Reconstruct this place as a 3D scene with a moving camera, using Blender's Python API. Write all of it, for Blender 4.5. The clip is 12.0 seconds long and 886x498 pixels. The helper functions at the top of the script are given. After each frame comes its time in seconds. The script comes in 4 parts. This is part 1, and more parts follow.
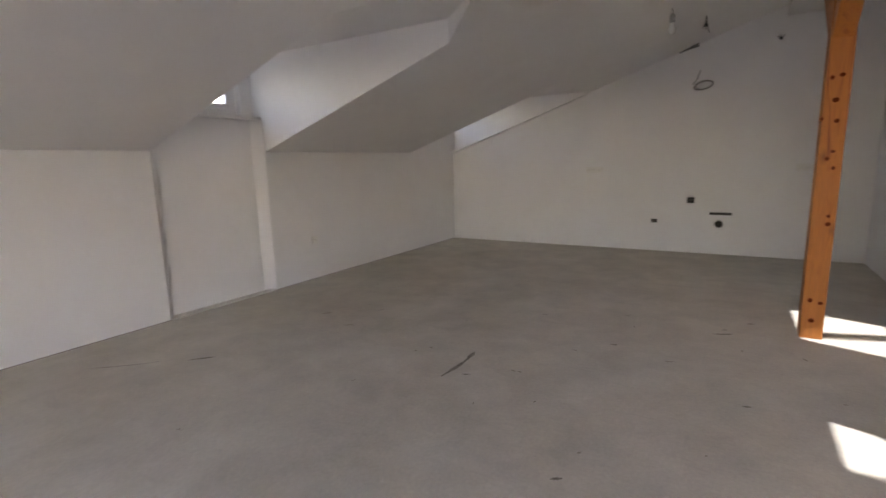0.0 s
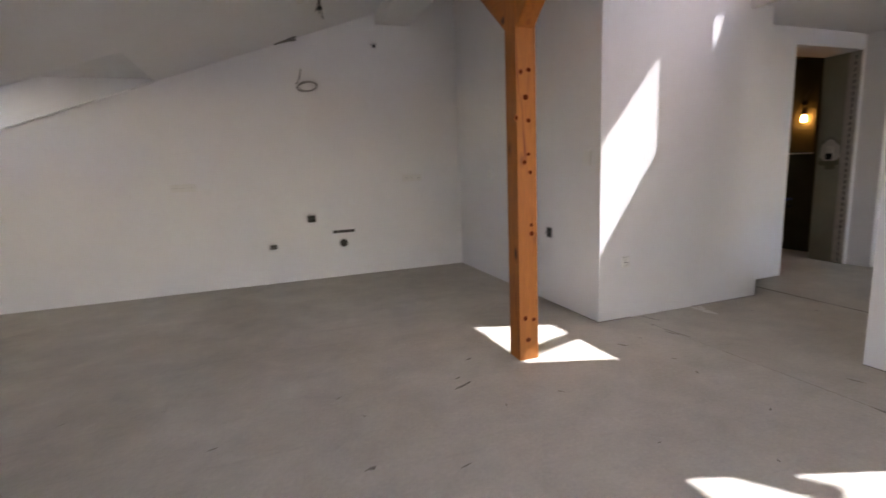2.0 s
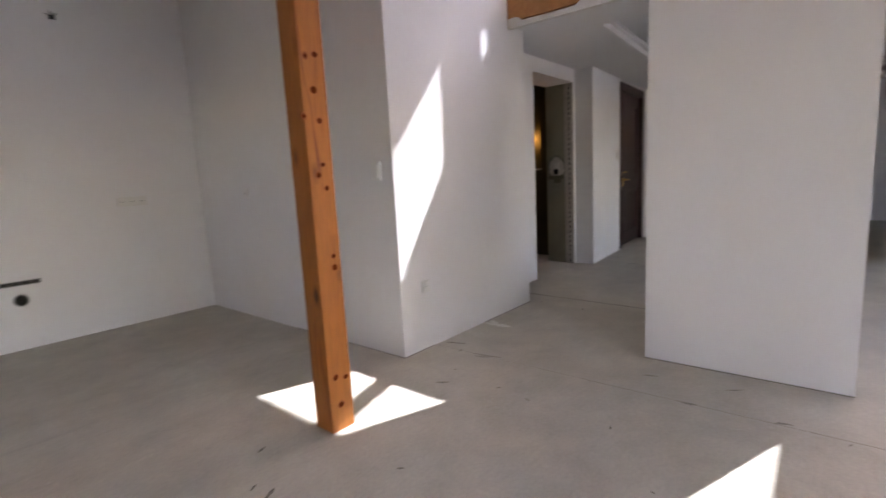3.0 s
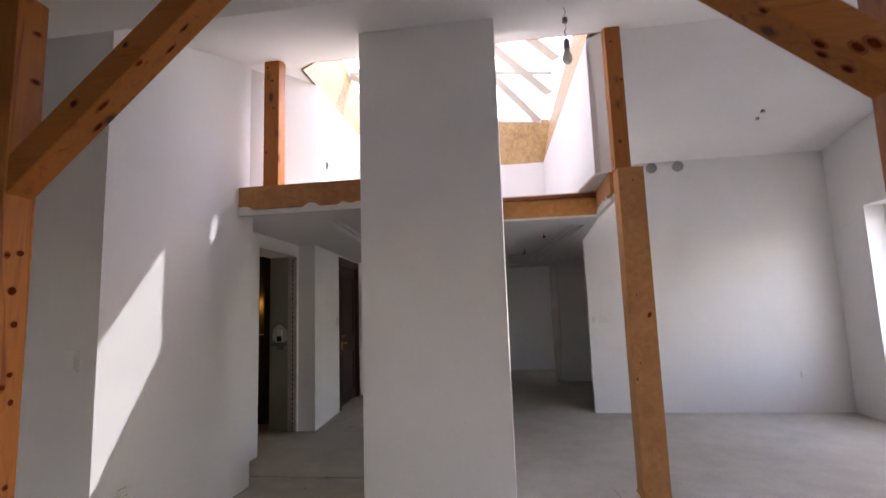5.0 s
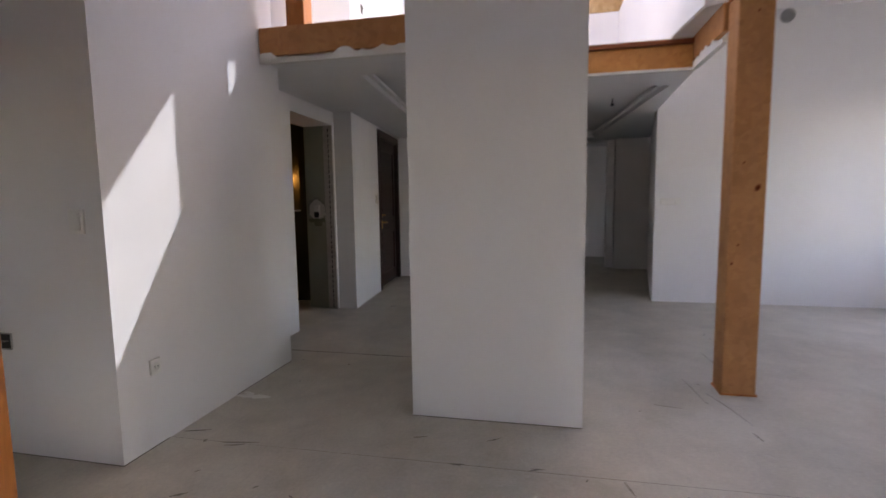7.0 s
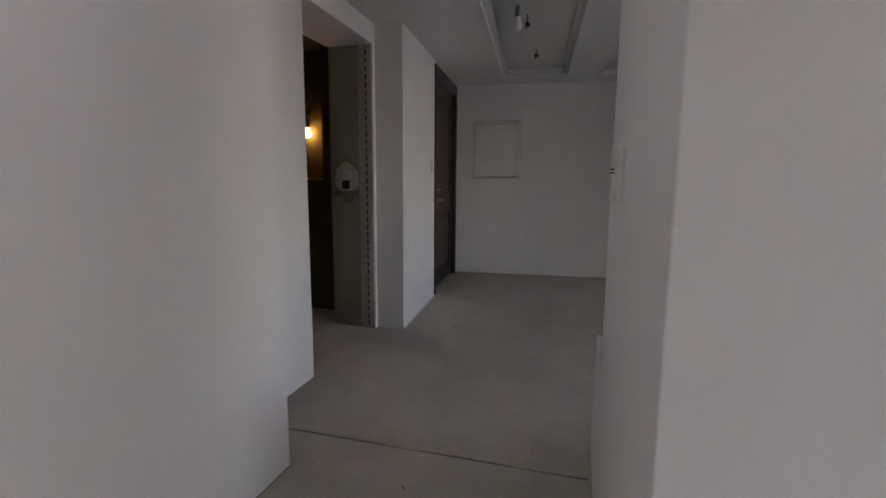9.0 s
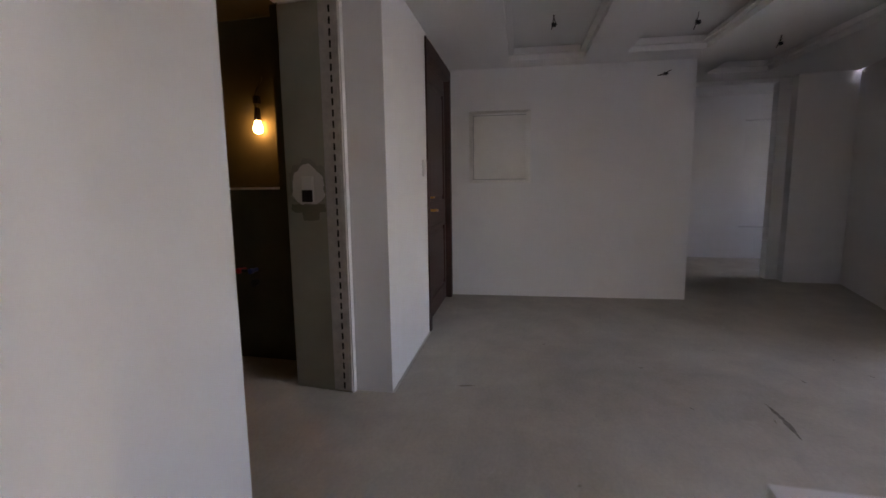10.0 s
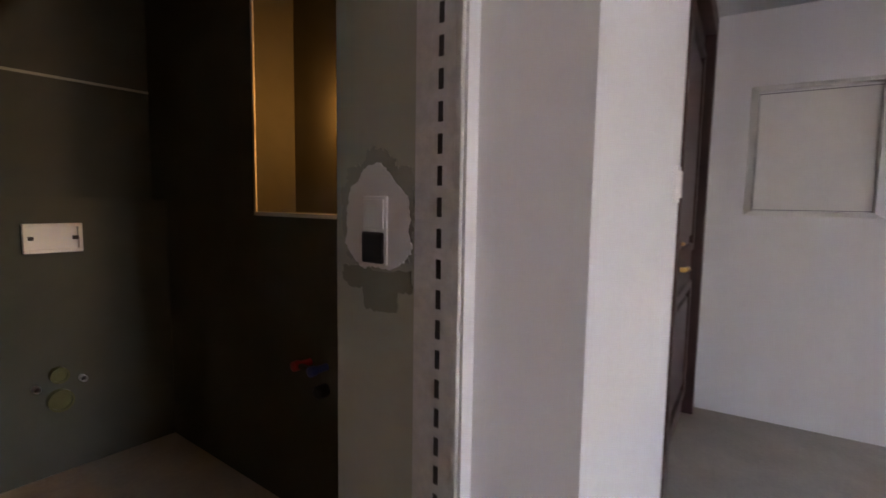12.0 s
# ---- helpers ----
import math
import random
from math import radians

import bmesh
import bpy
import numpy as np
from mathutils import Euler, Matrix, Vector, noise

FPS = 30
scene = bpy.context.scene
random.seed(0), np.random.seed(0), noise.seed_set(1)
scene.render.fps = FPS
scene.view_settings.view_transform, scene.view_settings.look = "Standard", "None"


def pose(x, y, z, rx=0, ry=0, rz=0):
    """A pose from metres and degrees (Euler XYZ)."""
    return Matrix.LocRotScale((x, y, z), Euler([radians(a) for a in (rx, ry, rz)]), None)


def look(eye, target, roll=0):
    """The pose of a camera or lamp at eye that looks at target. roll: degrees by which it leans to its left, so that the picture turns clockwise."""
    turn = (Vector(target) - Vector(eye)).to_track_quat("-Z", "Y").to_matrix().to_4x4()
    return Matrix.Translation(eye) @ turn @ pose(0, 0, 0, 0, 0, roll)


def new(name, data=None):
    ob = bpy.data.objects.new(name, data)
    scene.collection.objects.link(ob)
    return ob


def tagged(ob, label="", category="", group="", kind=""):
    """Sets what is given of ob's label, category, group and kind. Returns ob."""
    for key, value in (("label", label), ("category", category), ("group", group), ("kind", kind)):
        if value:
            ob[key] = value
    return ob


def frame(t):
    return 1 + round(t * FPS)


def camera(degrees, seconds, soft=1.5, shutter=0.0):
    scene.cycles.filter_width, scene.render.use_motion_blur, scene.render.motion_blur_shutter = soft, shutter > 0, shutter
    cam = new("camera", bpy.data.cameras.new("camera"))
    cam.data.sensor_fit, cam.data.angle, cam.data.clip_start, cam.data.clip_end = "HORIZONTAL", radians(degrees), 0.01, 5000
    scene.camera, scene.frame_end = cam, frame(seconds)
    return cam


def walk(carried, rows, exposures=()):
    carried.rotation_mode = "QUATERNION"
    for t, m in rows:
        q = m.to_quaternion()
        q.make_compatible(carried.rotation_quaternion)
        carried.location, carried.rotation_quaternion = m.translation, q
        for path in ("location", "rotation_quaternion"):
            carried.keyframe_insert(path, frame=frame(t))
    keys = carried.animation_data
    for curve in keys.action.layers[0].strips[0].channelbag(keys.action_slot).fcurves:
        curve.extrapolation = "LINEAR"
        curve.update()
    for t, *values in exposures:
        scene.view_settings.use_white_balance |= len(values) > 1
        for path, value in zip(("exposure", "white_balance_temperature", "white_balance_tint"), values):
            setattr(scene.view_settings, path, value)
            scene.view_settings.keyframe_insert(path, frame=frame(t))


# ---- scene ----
cam = camera(84.8, 12.0, soft=1.5, shutter=0.35)
PATH = [
    (0, (0.455, -0.175, 1.194), (-0.558, 1.514, 0.845), -1.5),
    (0.5, (0.116, 0.099, 1.187), (-0.518, 1.96, 0.819), -2.2),
    (1, (-0.183, 0.416, 1.195), (-0.329, 2.382, 0.856), -3.5),
    (1.5, (-0.367, 0.8, 1.167), (-0.106, 2.752, 0.817), -2.7),
    (2, (-0.431, 1.225, 1.151), (0.234, 3.082, 0.818), -2.4),
    (2.5, (-0.434, 1.601, 1.154), (0.674, 3.227, 0.793), -2.3),
    (3, (-0.318, 1.907, 1.135), (1.188, 3.188, 0.831), -3.0),
    (3.5, (-0.293, 1.991, 1.198), (1.497, 2.837, 0.918), -2.3),
    (3.7, (-0.356, 1.979, 1.216), (1.518, 2.62, 0.938), -3.2),
    (5.3, (-0.617, 1.8, 1.42), (1.339, 2.059, 1.751), -1.2),
    (5.5, (-0.607, 1.803, 1.431), (1.34, 2.069, 1.8), -0.6),
    (6, (-0.545, 1.842, 1.392), (1.418, 2.166, 1.588), 0.8),
    (6.5, (-0.39, 1.919, 1.328), (1.572, 2.302, 1.26), 0.4),
    (7, (-0.094, 2.029, 1.256), (1.849, 2.456, 1.05), -0.8),
    (7.2, (0.077, 2.104, 1.232), (1.997, 2.604, 0.984), -0.4),
    (8.8, (1.521, 2.854, 1.145), (3.42, 3.413, 0.858), 0.3),
    (9, (1.718, 2.932, 1.145), (3.622, 3.473, 0.858), 0.4),
    (9.5, (2.183, 3.131, 1.157), (4.108, 3.601, 0.889), -0.8),
    (10, (2.684, 3.292, 1.162), (4.604, 3.777, 0.887), -0.8),
    (10.5, (3.178, 3.452, 1.169), (5.112, 3.891, 0.908), -0.9),
    (11, (3.605, 3.562, 1.148), (5.486, 4.194, 0.897), -0.1),
    (11.5, (4.083, 3.773, 1.158), (5.827, 4.726, 0.932), 1.1),
    (12, (4.351, 3.93, 1.188), (5.943, 5.126, 0.999), 0.9),
]
EXPOSURES = [(0.0, 4.45, 8870, 30), (0.5, 4.59, 8820, 31), (1.0, 4.88, 8720, 31), (1.5, 4.83, 8620, 31), (2.5, 4.85, 8420, 32), (3.0, 4.93, 8320, 32), (3.5, 4.72, 8270, 32), (5.5, 4.34, 8570, 33), (6.0, 4.34, 8570, 33), (7.0, 4.24, 8350, 32), (9.0, 4.47, 8020, 31), (10.0, 4.75, 8070, 34), (10.5, 4.82, 8070, 35), (11.0, 5.32, 8020, 35), (11.5, 5.46, 7970, 36), (12.0, 5.58, 7870, 37)]
walk(cam, [(t, look(eye, target, roll)) for t, eye, target, roll in PATH], EXPOSURES)

# ---- light ----
SUN_WAY = Vector((-0.94, 0.34, -1.40)).normalized()
world = bpy.data.worlds.new("sky")
scene.world = world
world.use_nodes = True
wn = world.node_tree
sky = wn.nodes.new("ShaderNodeTexSky")
sky.sky_type = "NISHITA"
sky.sun_disc = False
sky.sun_elevation = math.asin(-SUN_WAY.z)
sky.sun_rotation = math.atan2(-SUN_WAY.x, -SUN_WAY.y)
wn.links.new(sky.outputs[0], wn.nodes["Background"].inputs[0])
wn.nodes["Background"].inputs[1].default_value = 0.15
sun = new("sun", bpy.data.lights.new("sun", "SUN"))
sun.data.energy = 1.1
sun.data.angle = radians(0.5)
sun.data.color = (0.72, 0.88, 1.0)
sun.matrix_world = Matrix.Translation((8, -2, 12)) @ SUN_WAY.to_track_quat("-Z", "Y").to_matrix().to_4x4()


# ---- materials ----
def material(name, rough=0.6, metal=0.0):
    mat = bpy.data.materials.new(name)
    mat.use_nodes = True
    nt = mat.node_tree
    bsdf = nt.nodes["Principled BSDF"]
    bsdf.inputs["Roughness"].default_value = rough
    bsdf.inputs["Metallic"].default_value = metal
    return mat, nt, bsdf


def node(nt, kind, **values):
    n = nt.nodes.new(kind)
    for key, value in values.items():
        if key in n.inputs:
            n.inputs[key].default_value = value
    return n


def coords(nt, scale=(1, 1, 1), turn=(0, 0, 0)):
    """World-size coordinates of the object, scaled."""
    tc = nt.nodes.new("ShaderNodeTexCoord")
    mp = nt.nodes.new("ShaderNodeMapping")
    mp.inputs["Scale"].default_value = scale
    mp.inputs["Rotation"].default_value = turn
    nt.links.new(tc.outputs["Object"], mp.inputs["Vector"])
    return mp.outputs[0]


def noise_tex(nt, vec, scale, detail=4.0, rough=0.55, distort=0.0):
    n = node(nt, "ShaderNodeTexNoise", Scale=scale, Detail=detail, Roughness=rough, Distortion=distort)
    nt.links.new(vec, n.inputs["Vector"])
    return n.outputs["Fac"]


def ramp(nt, fac, stops):
    r = nt.nodes.new("ShaderNodeValToRGB")
    e = r.color_ramp.elements
    while len(e) < len(stops):
        e.new(0.5)
    for el, (p, c) in zip(e, stops):
        el.position = p
        el.color = (*c, 1)
    nt.links.new(fac, r.inputs["Fac"])
    return r.outputs["Color"]


def mix(nt, fac, a, b, mode="MIX"):
    m = nt.nodes.new("ShaderNodeMix")
    m.data_type = "RGBA"
    m.blend_type = mode
    for sock, v in ((m.inputs[0], fac), (m.inputs[6], a), (m.inputs[7], b)):
        if isinstance(v, (int, float)):
            sock.default_value = v
        elif isinstance(v, tuple):
            sock.default_value = (*v, 1)
        else:
            nt.links.new(v, sock)
    return m.outputs[2]


def bump(nt, bsdf, height, strength=0.2, distance=0.01):
    b = node(nt, "ShaderNodeBump", Strength=strength, Distance=distance)
    nt.links.new(height, b.inputs["Height"])
    nt.links.new(b.outputs[0], bsdf.inputs["Normal"])


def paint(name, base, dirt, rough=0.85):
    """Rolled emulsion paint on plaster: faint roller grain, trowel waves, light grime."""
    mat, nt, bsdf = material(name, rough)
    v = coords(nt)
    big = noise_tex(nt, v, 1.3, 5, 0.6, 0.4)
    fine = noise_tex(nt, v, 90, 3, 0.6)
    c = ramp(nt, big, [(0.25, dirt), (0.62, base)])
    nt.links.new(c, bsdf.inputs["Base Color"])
    hs = nt.nodes.new("ShaderNodeMath")
    hs.operation = "MULTIPLY_ADD"
    hs.inputs[1].default_value = 0.12
    nt.links.new(fine, hs.inputs[0])
    nt.links.new(noise_tex(nt, v, 4.0, 2), hs.inputs[2])
    bump(nt, bsdf, hs.outputs[0], 0.12, 0.01)
    return mat


WHITE = paint("white_paint", (0.77, 0.765, 0.755), (0.73, 0.722, 0.712))
CEILING = paint("ceiling_paint", (0.77, 0.767, 0.757), (0.735, 0.73, 0.72))
# Much darker than such board is: the bathroom's dim light is in the colour.
DIMMED_GREEN_BOARD = paint("dimmed_green_plasterboard", (0.082, 0.082, 0.058), (0.052, 0.053, 0.037), 0.9)
GREY_BOARD = paint("skimmed_board", (0.40, 0.395, 0.315), (0.29, 0.292, 0.225), 0.9)
SCRAPED = paint("scraped_filler", (0.33, 0.33, 0.27), (0.23, 0.235, 0.185), 0.9)
DAMP = paint("bare_board", (0.24, 0.24, 0.175), (0.17, 0.175, 0.125), 0.9)
FILLER = paint("filler_plaster", (0.74, 0.73, 0.69), (0.60, 0.58, 0.53), 0.9)


def screed():
    mat, nt, bsdf = material("cement_screed", 0.75)
    v = coords(nt)
    big = noise_tex(nt, v, 0.55, 6, 0.6, 0.6)
    mid = noise_tex(nt, v, 3.2, 6, 0.65, 0.3)
    fine = noise_tex(nt, v, 55, 4, 0.7)
    c = ramp(nt, big, [(0.30, (0.43, 0.395, 0.335)), (0.5, (0.515, 0.48, 0.417)), (0.72, (0.58, 0.546, 0.486))])
    c = mix(nt, 0.65, c, ramp(nt, mid, [(0.32, (0.78, 0.77, 0.75)), (0.68, (1.13, 1.12, 1.11))]), "MULTIPLY")
    c = mix(nt, 0.38, c, ramp(nt, fine, [(0.3, (0.78, 0.78, 0.78)), (0.7, (1.16, 1.16, 1.16))]), "MULTIPLY")
    # white gypsum dust and paint spots
    spots = noise_tex(nt, v, 7.5, 3, 0.7, 1.2)
    c = mix(nt, ramp(nt, spots, [(0.66, (0, 0, 0)), (0.78, (0.45, 0.45, 0.45))]), c, (0.62, 0.60, 0.56))
    # long trowel and drag marks
    drag = noise_tex(nt, coords(nt, (1.2, 9.0, 1), (0, 0, 0.5)), 1.4, 5, 0.7, 0.8)
    c = mix(nt, ramp(nt, drag, [(0.58, (0, 0, 0)), (0.74, (0.20, 0.20, 0.20))]), c, (0.27, 0.245, 0.21))
    nt.links.new(c, bsdf.inputs["Base Color"])
    r = ramp(nt, mid, [(0.3, (0.62, 0.62, 0.62)), (0.7, (0.82, 0.82, 0.82))])
    nt.links.new(r, bsdf.inputs["Roughness"])
    bump(nt, bsdf, mix(nt, 0.5, mid, fine), 0.25, 0.006)
    return mat


SCREED = screed()


def timber(name, axis, dark, light, rough=0.6):
    """Stained softwood with grain along one axis, rings and knots."""
    mat, nt, bsdf = material(name, rough)
    sc = [9.0, 9.0, 9.0]
    sc[axis] = 0.55
    v = coords(nt, tuple(sc))
    rnd = nt.nodes.new("ShaderNodeObjectInfo")
    add = nt.nodes.new("ShaderNodeVectorMath")
    nt.links.new(v, add.inputs[0])
    nt.links.new(rnd.outputs["Random"], add.inputs[1])
    grain = noise_tex(nt, add.outputs[0], 2.2, 6, 0.6, 1.6)
    fine = noise_tex(nt, add.outputs[0], 14, 4, 0.7, 0.4)
    c = ramp(nt, grain, [(0.30, dark), (0.46, light), (0.60, tuple(0.86 * a for a in light)), (0.74, light)])
    c = mix(nt, 0.35, c, ramp(nt, fine, [(0.3, (0.72, 0.66, 0.6)), (0.7, (1.08, 1.08, 1.05))]), "MULTIPLY")
    ks = [2.6, 2.6, 2.6]
    ks[axis] = 1.25
    vor = node(nt, "ShaderNodeTexVoronoi", Scale=2.7)
    nt.links.new(coords(nt, tuple(ks)), vor.inputs["Vector"])
    k = ramp(nt, vor.outputs["Distance"], [(0.09, (1, 1, 1)), (0.15, (0.35, 0.35, 0.35)), (0.22, (0, 0, 0))])
    c = mix(nt, k, c, (0.09, 0.024, 0.006))
    nt.links.new(c, bsdf.inputs["Base Color"])
    bump(nt, bsdf, fine, 0.12, 0.004)
    return mat


PINE_D, PINE_L = (0.25, 0.062, 0.008), (0.46, 0.143, 0.021)
PINE_X = timber("stained_pine_x", 0, PINE_D, PINE_L)
PINE_Y = timber("stained_pine_y", 1, PINE_D, PINE_L)
PINE_Z = timber("stained_pine_z", 2, PINE_D, PINE_L)


def osb(name, base, dark, light, chips=26):
    """Strand board: flat chips of wood in all directions."""
    mat, nt, bsdf = material(name, 0.65)
    v = coords(nt)
    wob = nt.nodes.new("ShaderNodeTexNoise")
    wob.inputs["Scale"].default_value = 9
    nt.links.new(v, wob.inputs["Vector"])
    vm = mix(nt, 0.12, v, wob.outputs["Color"], "ADD")
    vor = node(nt, "ShaderNodeTexVoronoi", Scale=chips)
    nt.links.new(vm, vor.inputs["Vector"])
    sep = nt.nodes.new("ShaderNodeSeparateColor")
    nt.links.new(vor.outputs["Color"], sep.inputs[0])
    c = ramp(nt, sep.outputs[0], [(0.0, dark), (0.45, base), (0.8, light), (1.0, base)])
    c = mix(nt, 0.7, c, ramp(nt, noise_tex(nt, v, 3.5, 5, 0.65), [(0.3, (0.76, 0.70, 0.64)), (0.7, (1.14, 1.14, 1.12))]), "MULTIPLY")
    nt.links.new(c, bsdf.inputs["Base Color"])
    bump(nt, bsdf, sep.outputs[1], 0.15, 0.003)
    return mat


OSB_LIGHT = osb("strand_board", (0.50, 0.32, 0.15), (0.42, 0.255, 0.11), (0.56, 0.375, 0.19), 30)
OSB_ORANGE = osb("stained_strand_board", (0.52, 0.215, 0.060), (0.47, 0.185, 0.048), (0.56, 0.245, 0.072), 28)
PINE_RED = timber("dark_red_pine", 1, (0.12, 0.026, 0.006), (0.24, 0.055, 0.012))
OSB_DARK = osb("varnished_strand_board", (0.46, 0.200, 0.072), (0.425, 0.182, 0.064), (0.49, 0.222, 0.083), 26)


def plain(name, colour, rough=0.5, metal=0.0, wear=0.15, scale=12):
    mat, nt, bsdf = material(name, rough, metal)
    f = noise_tex(nt, coords(nt), scale, 5, 0.65)
    lo = tuple(a * (1 - wear) for a in colour)
    nt.links.new(ramp(nt, f, [(0.3, lo), (0.7, colour)]), bsdf.inputs["Base Color"])
    return mat


PLASTIC = plain("white_plastic", (0.78, 0.77, 0.73), 0.35, 0, 0.05)
GREY_PLASTIC = plain("grey_plastic", (0.32, 0.32, 0.31), 0.5)
BLACK = plain("black_plastic", (0.02, 0.02, 0.022), 0.5)
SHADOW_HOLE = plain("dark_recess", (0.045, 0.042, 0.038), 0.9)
BRASS = plain("brass", (0.62, 0.40, 0.12), 0.3, 1.0, 0.2)
FRAME_WHITE = plain("white_window_profile", (0.80, 0.80, 0.79), 0.4, 0, 0.05)
COPPER_WIRE = plain("cable_sheath", (0.16, 0.15, 0.14), 0.6)
RED = plain("red_cap", (0.45, 0.03, 0.025), 0.4)
BLUE = plain("blue_cap", (0.04, 0.08, 0.35), 0.4)
YELLOW = plain("yellow_pipe_cap", (0.10, 0.095, 0.022), 0.7)
GREY_CABLE = plain("grey_cable", (0.33, 0.32, 0.30), 0.6)
PALE_CABLE = plain("yellowish_cable", (0.42, 0.38, 0.22), 0.6)
BEAD_SKIM = plain("skimmed_zinc", (0.62, 0.60, 0.56), 0.75, 0.0, 0.25, 25)
TILE_RED = plain("roof_tiles", (0.42, 0.15, 0.09), 0.8, 0, 0.35, 3)
RENDER_WALL = plain("house_render", (0.62, 0.57, 0.48), 0.9, 0, 0.15, 1.5)
FAR_GROUND = plain("far_paving", (0.24, 0.23, 0.21), 0.9, 0, 0.35, 0.4)
BAR_GREY = plain("grey_glazing_bar", (0.80, 0.81, 0.82), 0.5, 0, 0.1)


def dark_wood():
    mat, nt, bsdf = material("dark_stained_wood", 0.46)
    g = noise_tex(nt, coords(nt, (14, 14, 0.9)), 2.0, 6, 0.6, 1.2)
    c = ramp(nt, g, [(0.3, (0.016, 0.005, 0.004)), (0.55, (0.042, 0.012, 0.008)), (0.75, (0.032, 0.009, 0.006))])
    nt.links.new(c, bsdf.inputs["Base Color"])
    bump(nt, bsdf, g, 0.08, 0.003)
    return mat


DARK_WOOD = dark_wood()


def glass(name, tint):
    mat, nt, bsdf = material(name, 0.0)
    out = nt.nodes["Material Output"]
    tr = nt.nodes.new("ShaderNodeBsdfTransparent")
    gl = node(nt, "ShaderNodeBsdfGlossy", Roughness=0.02)
    fr = node(nt, "ShaderNodeLayerWeight", Blend=0.12)
    mx = nt.nodes.new("ShaderNodeMixShader")
    tr.inputs[0].default_value = (*tint, 1)
    nt.links.new(fr.outputs["Facing"], mx.inputs[0])
    nt.links.new(tr.outputs[0], mx.inputs[1])
    nt.links.new(gl.outputs[0], mx.inputs[2])
    nt.links.new(mx.outputs[0], out.inputs["Surface"])
    return mat


GLASS = glass("window_glass", (0.93, 0.95, 0.95))
SUN_GLASS = glass("sun_control_glass", (0.72, 0.75, 0.765))


def glow(name, colour, strength):
    mat, nt, bsdf = material(name, 0.4)
    bsdf.inputs["Base Color"].default_value = (*colour, 1)
    bsdf.inputs["Emission Color"].default_value = (*colour, 1)
    bsdf.inputs["Emission Strength"].default_value = strength
    return mat


BULB_LIT = glow("lit_bulb", (1.0, 0.52, 0.14), 2.6)
BULB_OFF = plain("opal_bulb", (0.75, 0.74, 0.70), 0.25, 0, 0.03)


# ---- builders ----
def link(name, bm, mat, parent=None, label=""):
    me = bpy.data.meshes.new(name)
    bmesh.ops.recalc_face_normals(bm, faces=bm.faces)
    bm.to_mesh(me)
    bm.free()
    me.materials.append(mat)
    ob = new(name, me)
    if parent is not None:
        ob.parent = parent
    if label:
        tagged(ob, label)
    return ob


def part(name, bm, mat, parent, label=""):
    return link(name, bm, mat, parent, label)


def thing(name, label, category, group=""):
    return tagged(new(name), label, category, group)


def prism(bm, pts, vec):
    """A closed solid: the polygon pts carried along vec."""
    vec = Vector(vec)
    a = [bm.verts.new(p) for p in pts]
    b = [bm.verts.new(Vector(p) + vec) for p in pts]
    bm.faces.new(a)
    bm.faces.new(list(reversed(b)))
    n = len(pts)
    for i in range(n):
        bm.faces.new((a[i], b[i], b[(i + 1) % n], a[(i + 1) % n]))
    return a + b


def column(bm, poly, z0, top):
    """A wall on the plan poly, from z0 up to top, a height or a function of x and y."""
    f = top if callable(top) else (lambda x, y: top)
    g = z0 if callable(z0) else (lambda x, y: z0)
    a = [bm.verts.new((x, y, g(x, y))) for x, y in poly]
    b = [bm.verts.new((x, y, f(x, y))) for x, y in poly]
    bm.faces.new(a)
    bm.faces.new(list(reversed(b)))
    n = len(poly)
    for i in range(n):
        bm.faces.new((a[i], b[i], b[(i + 1) % n], a[(i + 1) % n]))


def box(bm, lo, hi, m=None, bevel=0.0):
    vs = bmesh.ops.create_cube(bm, size=1.0)["verts"]
    c = [(a + b) / 2 for a, b in zip(lo, hi)]
    s = [b - a for a, b in zip(lo, hi)]
    for v in vs:
        v.co = Vector((v.co.x * s[0] + c[0], v.co.y * s[1] + c[1], v.co.z * s[2] + c[2]))
    if bevel:
        es = list({e for v in vs for e in v.link_edges})
        vs = bmesh.ops.bevel(bm, geom=es, offset=bevel, segments=2, affect="EDGES", profile=0.6)["verts"]
    if m is not None:
        bmesh.ops.transform(bm, matrix=m, verts=vs)
    return vs


def disc(bm, m, r, depth, r2=None, seg=28):
    vs = bmesh.ops.create_cone(bm, cap_ends=True, segments=seg, radius1=r, radius2=r if r2 is None else r2, depth=depth)["verts"]
    bmesh.ops.transform(bm, matrix=m, verts=vs)
    return vs


def lathe(bm, profile, m=None, seg=24):
    """A turned shape: profile of (radius, z)."""
    rings = []
    for r, z in profile:
        rings.append([bm.verts.new((r * math.cos(2 * math.pi * i / seg), r * math.sin(2 * math.pi * i / seg), z)) for i in range(seg)])
    for a, b in zip(rings, rings[1:]):
        for i in range(seg):
            bm.faces.new((a[i], a[(i + 1) % seg], b[(i + 1) % seg], b[i]))
    bm.faces.new(list(reversed(rings[0])))
    bm.faces.new(rings[-1])
    if m is not None:
        bmesh.ops.transform(bm, matrix=m, verts=[v for r in rings for v in r])


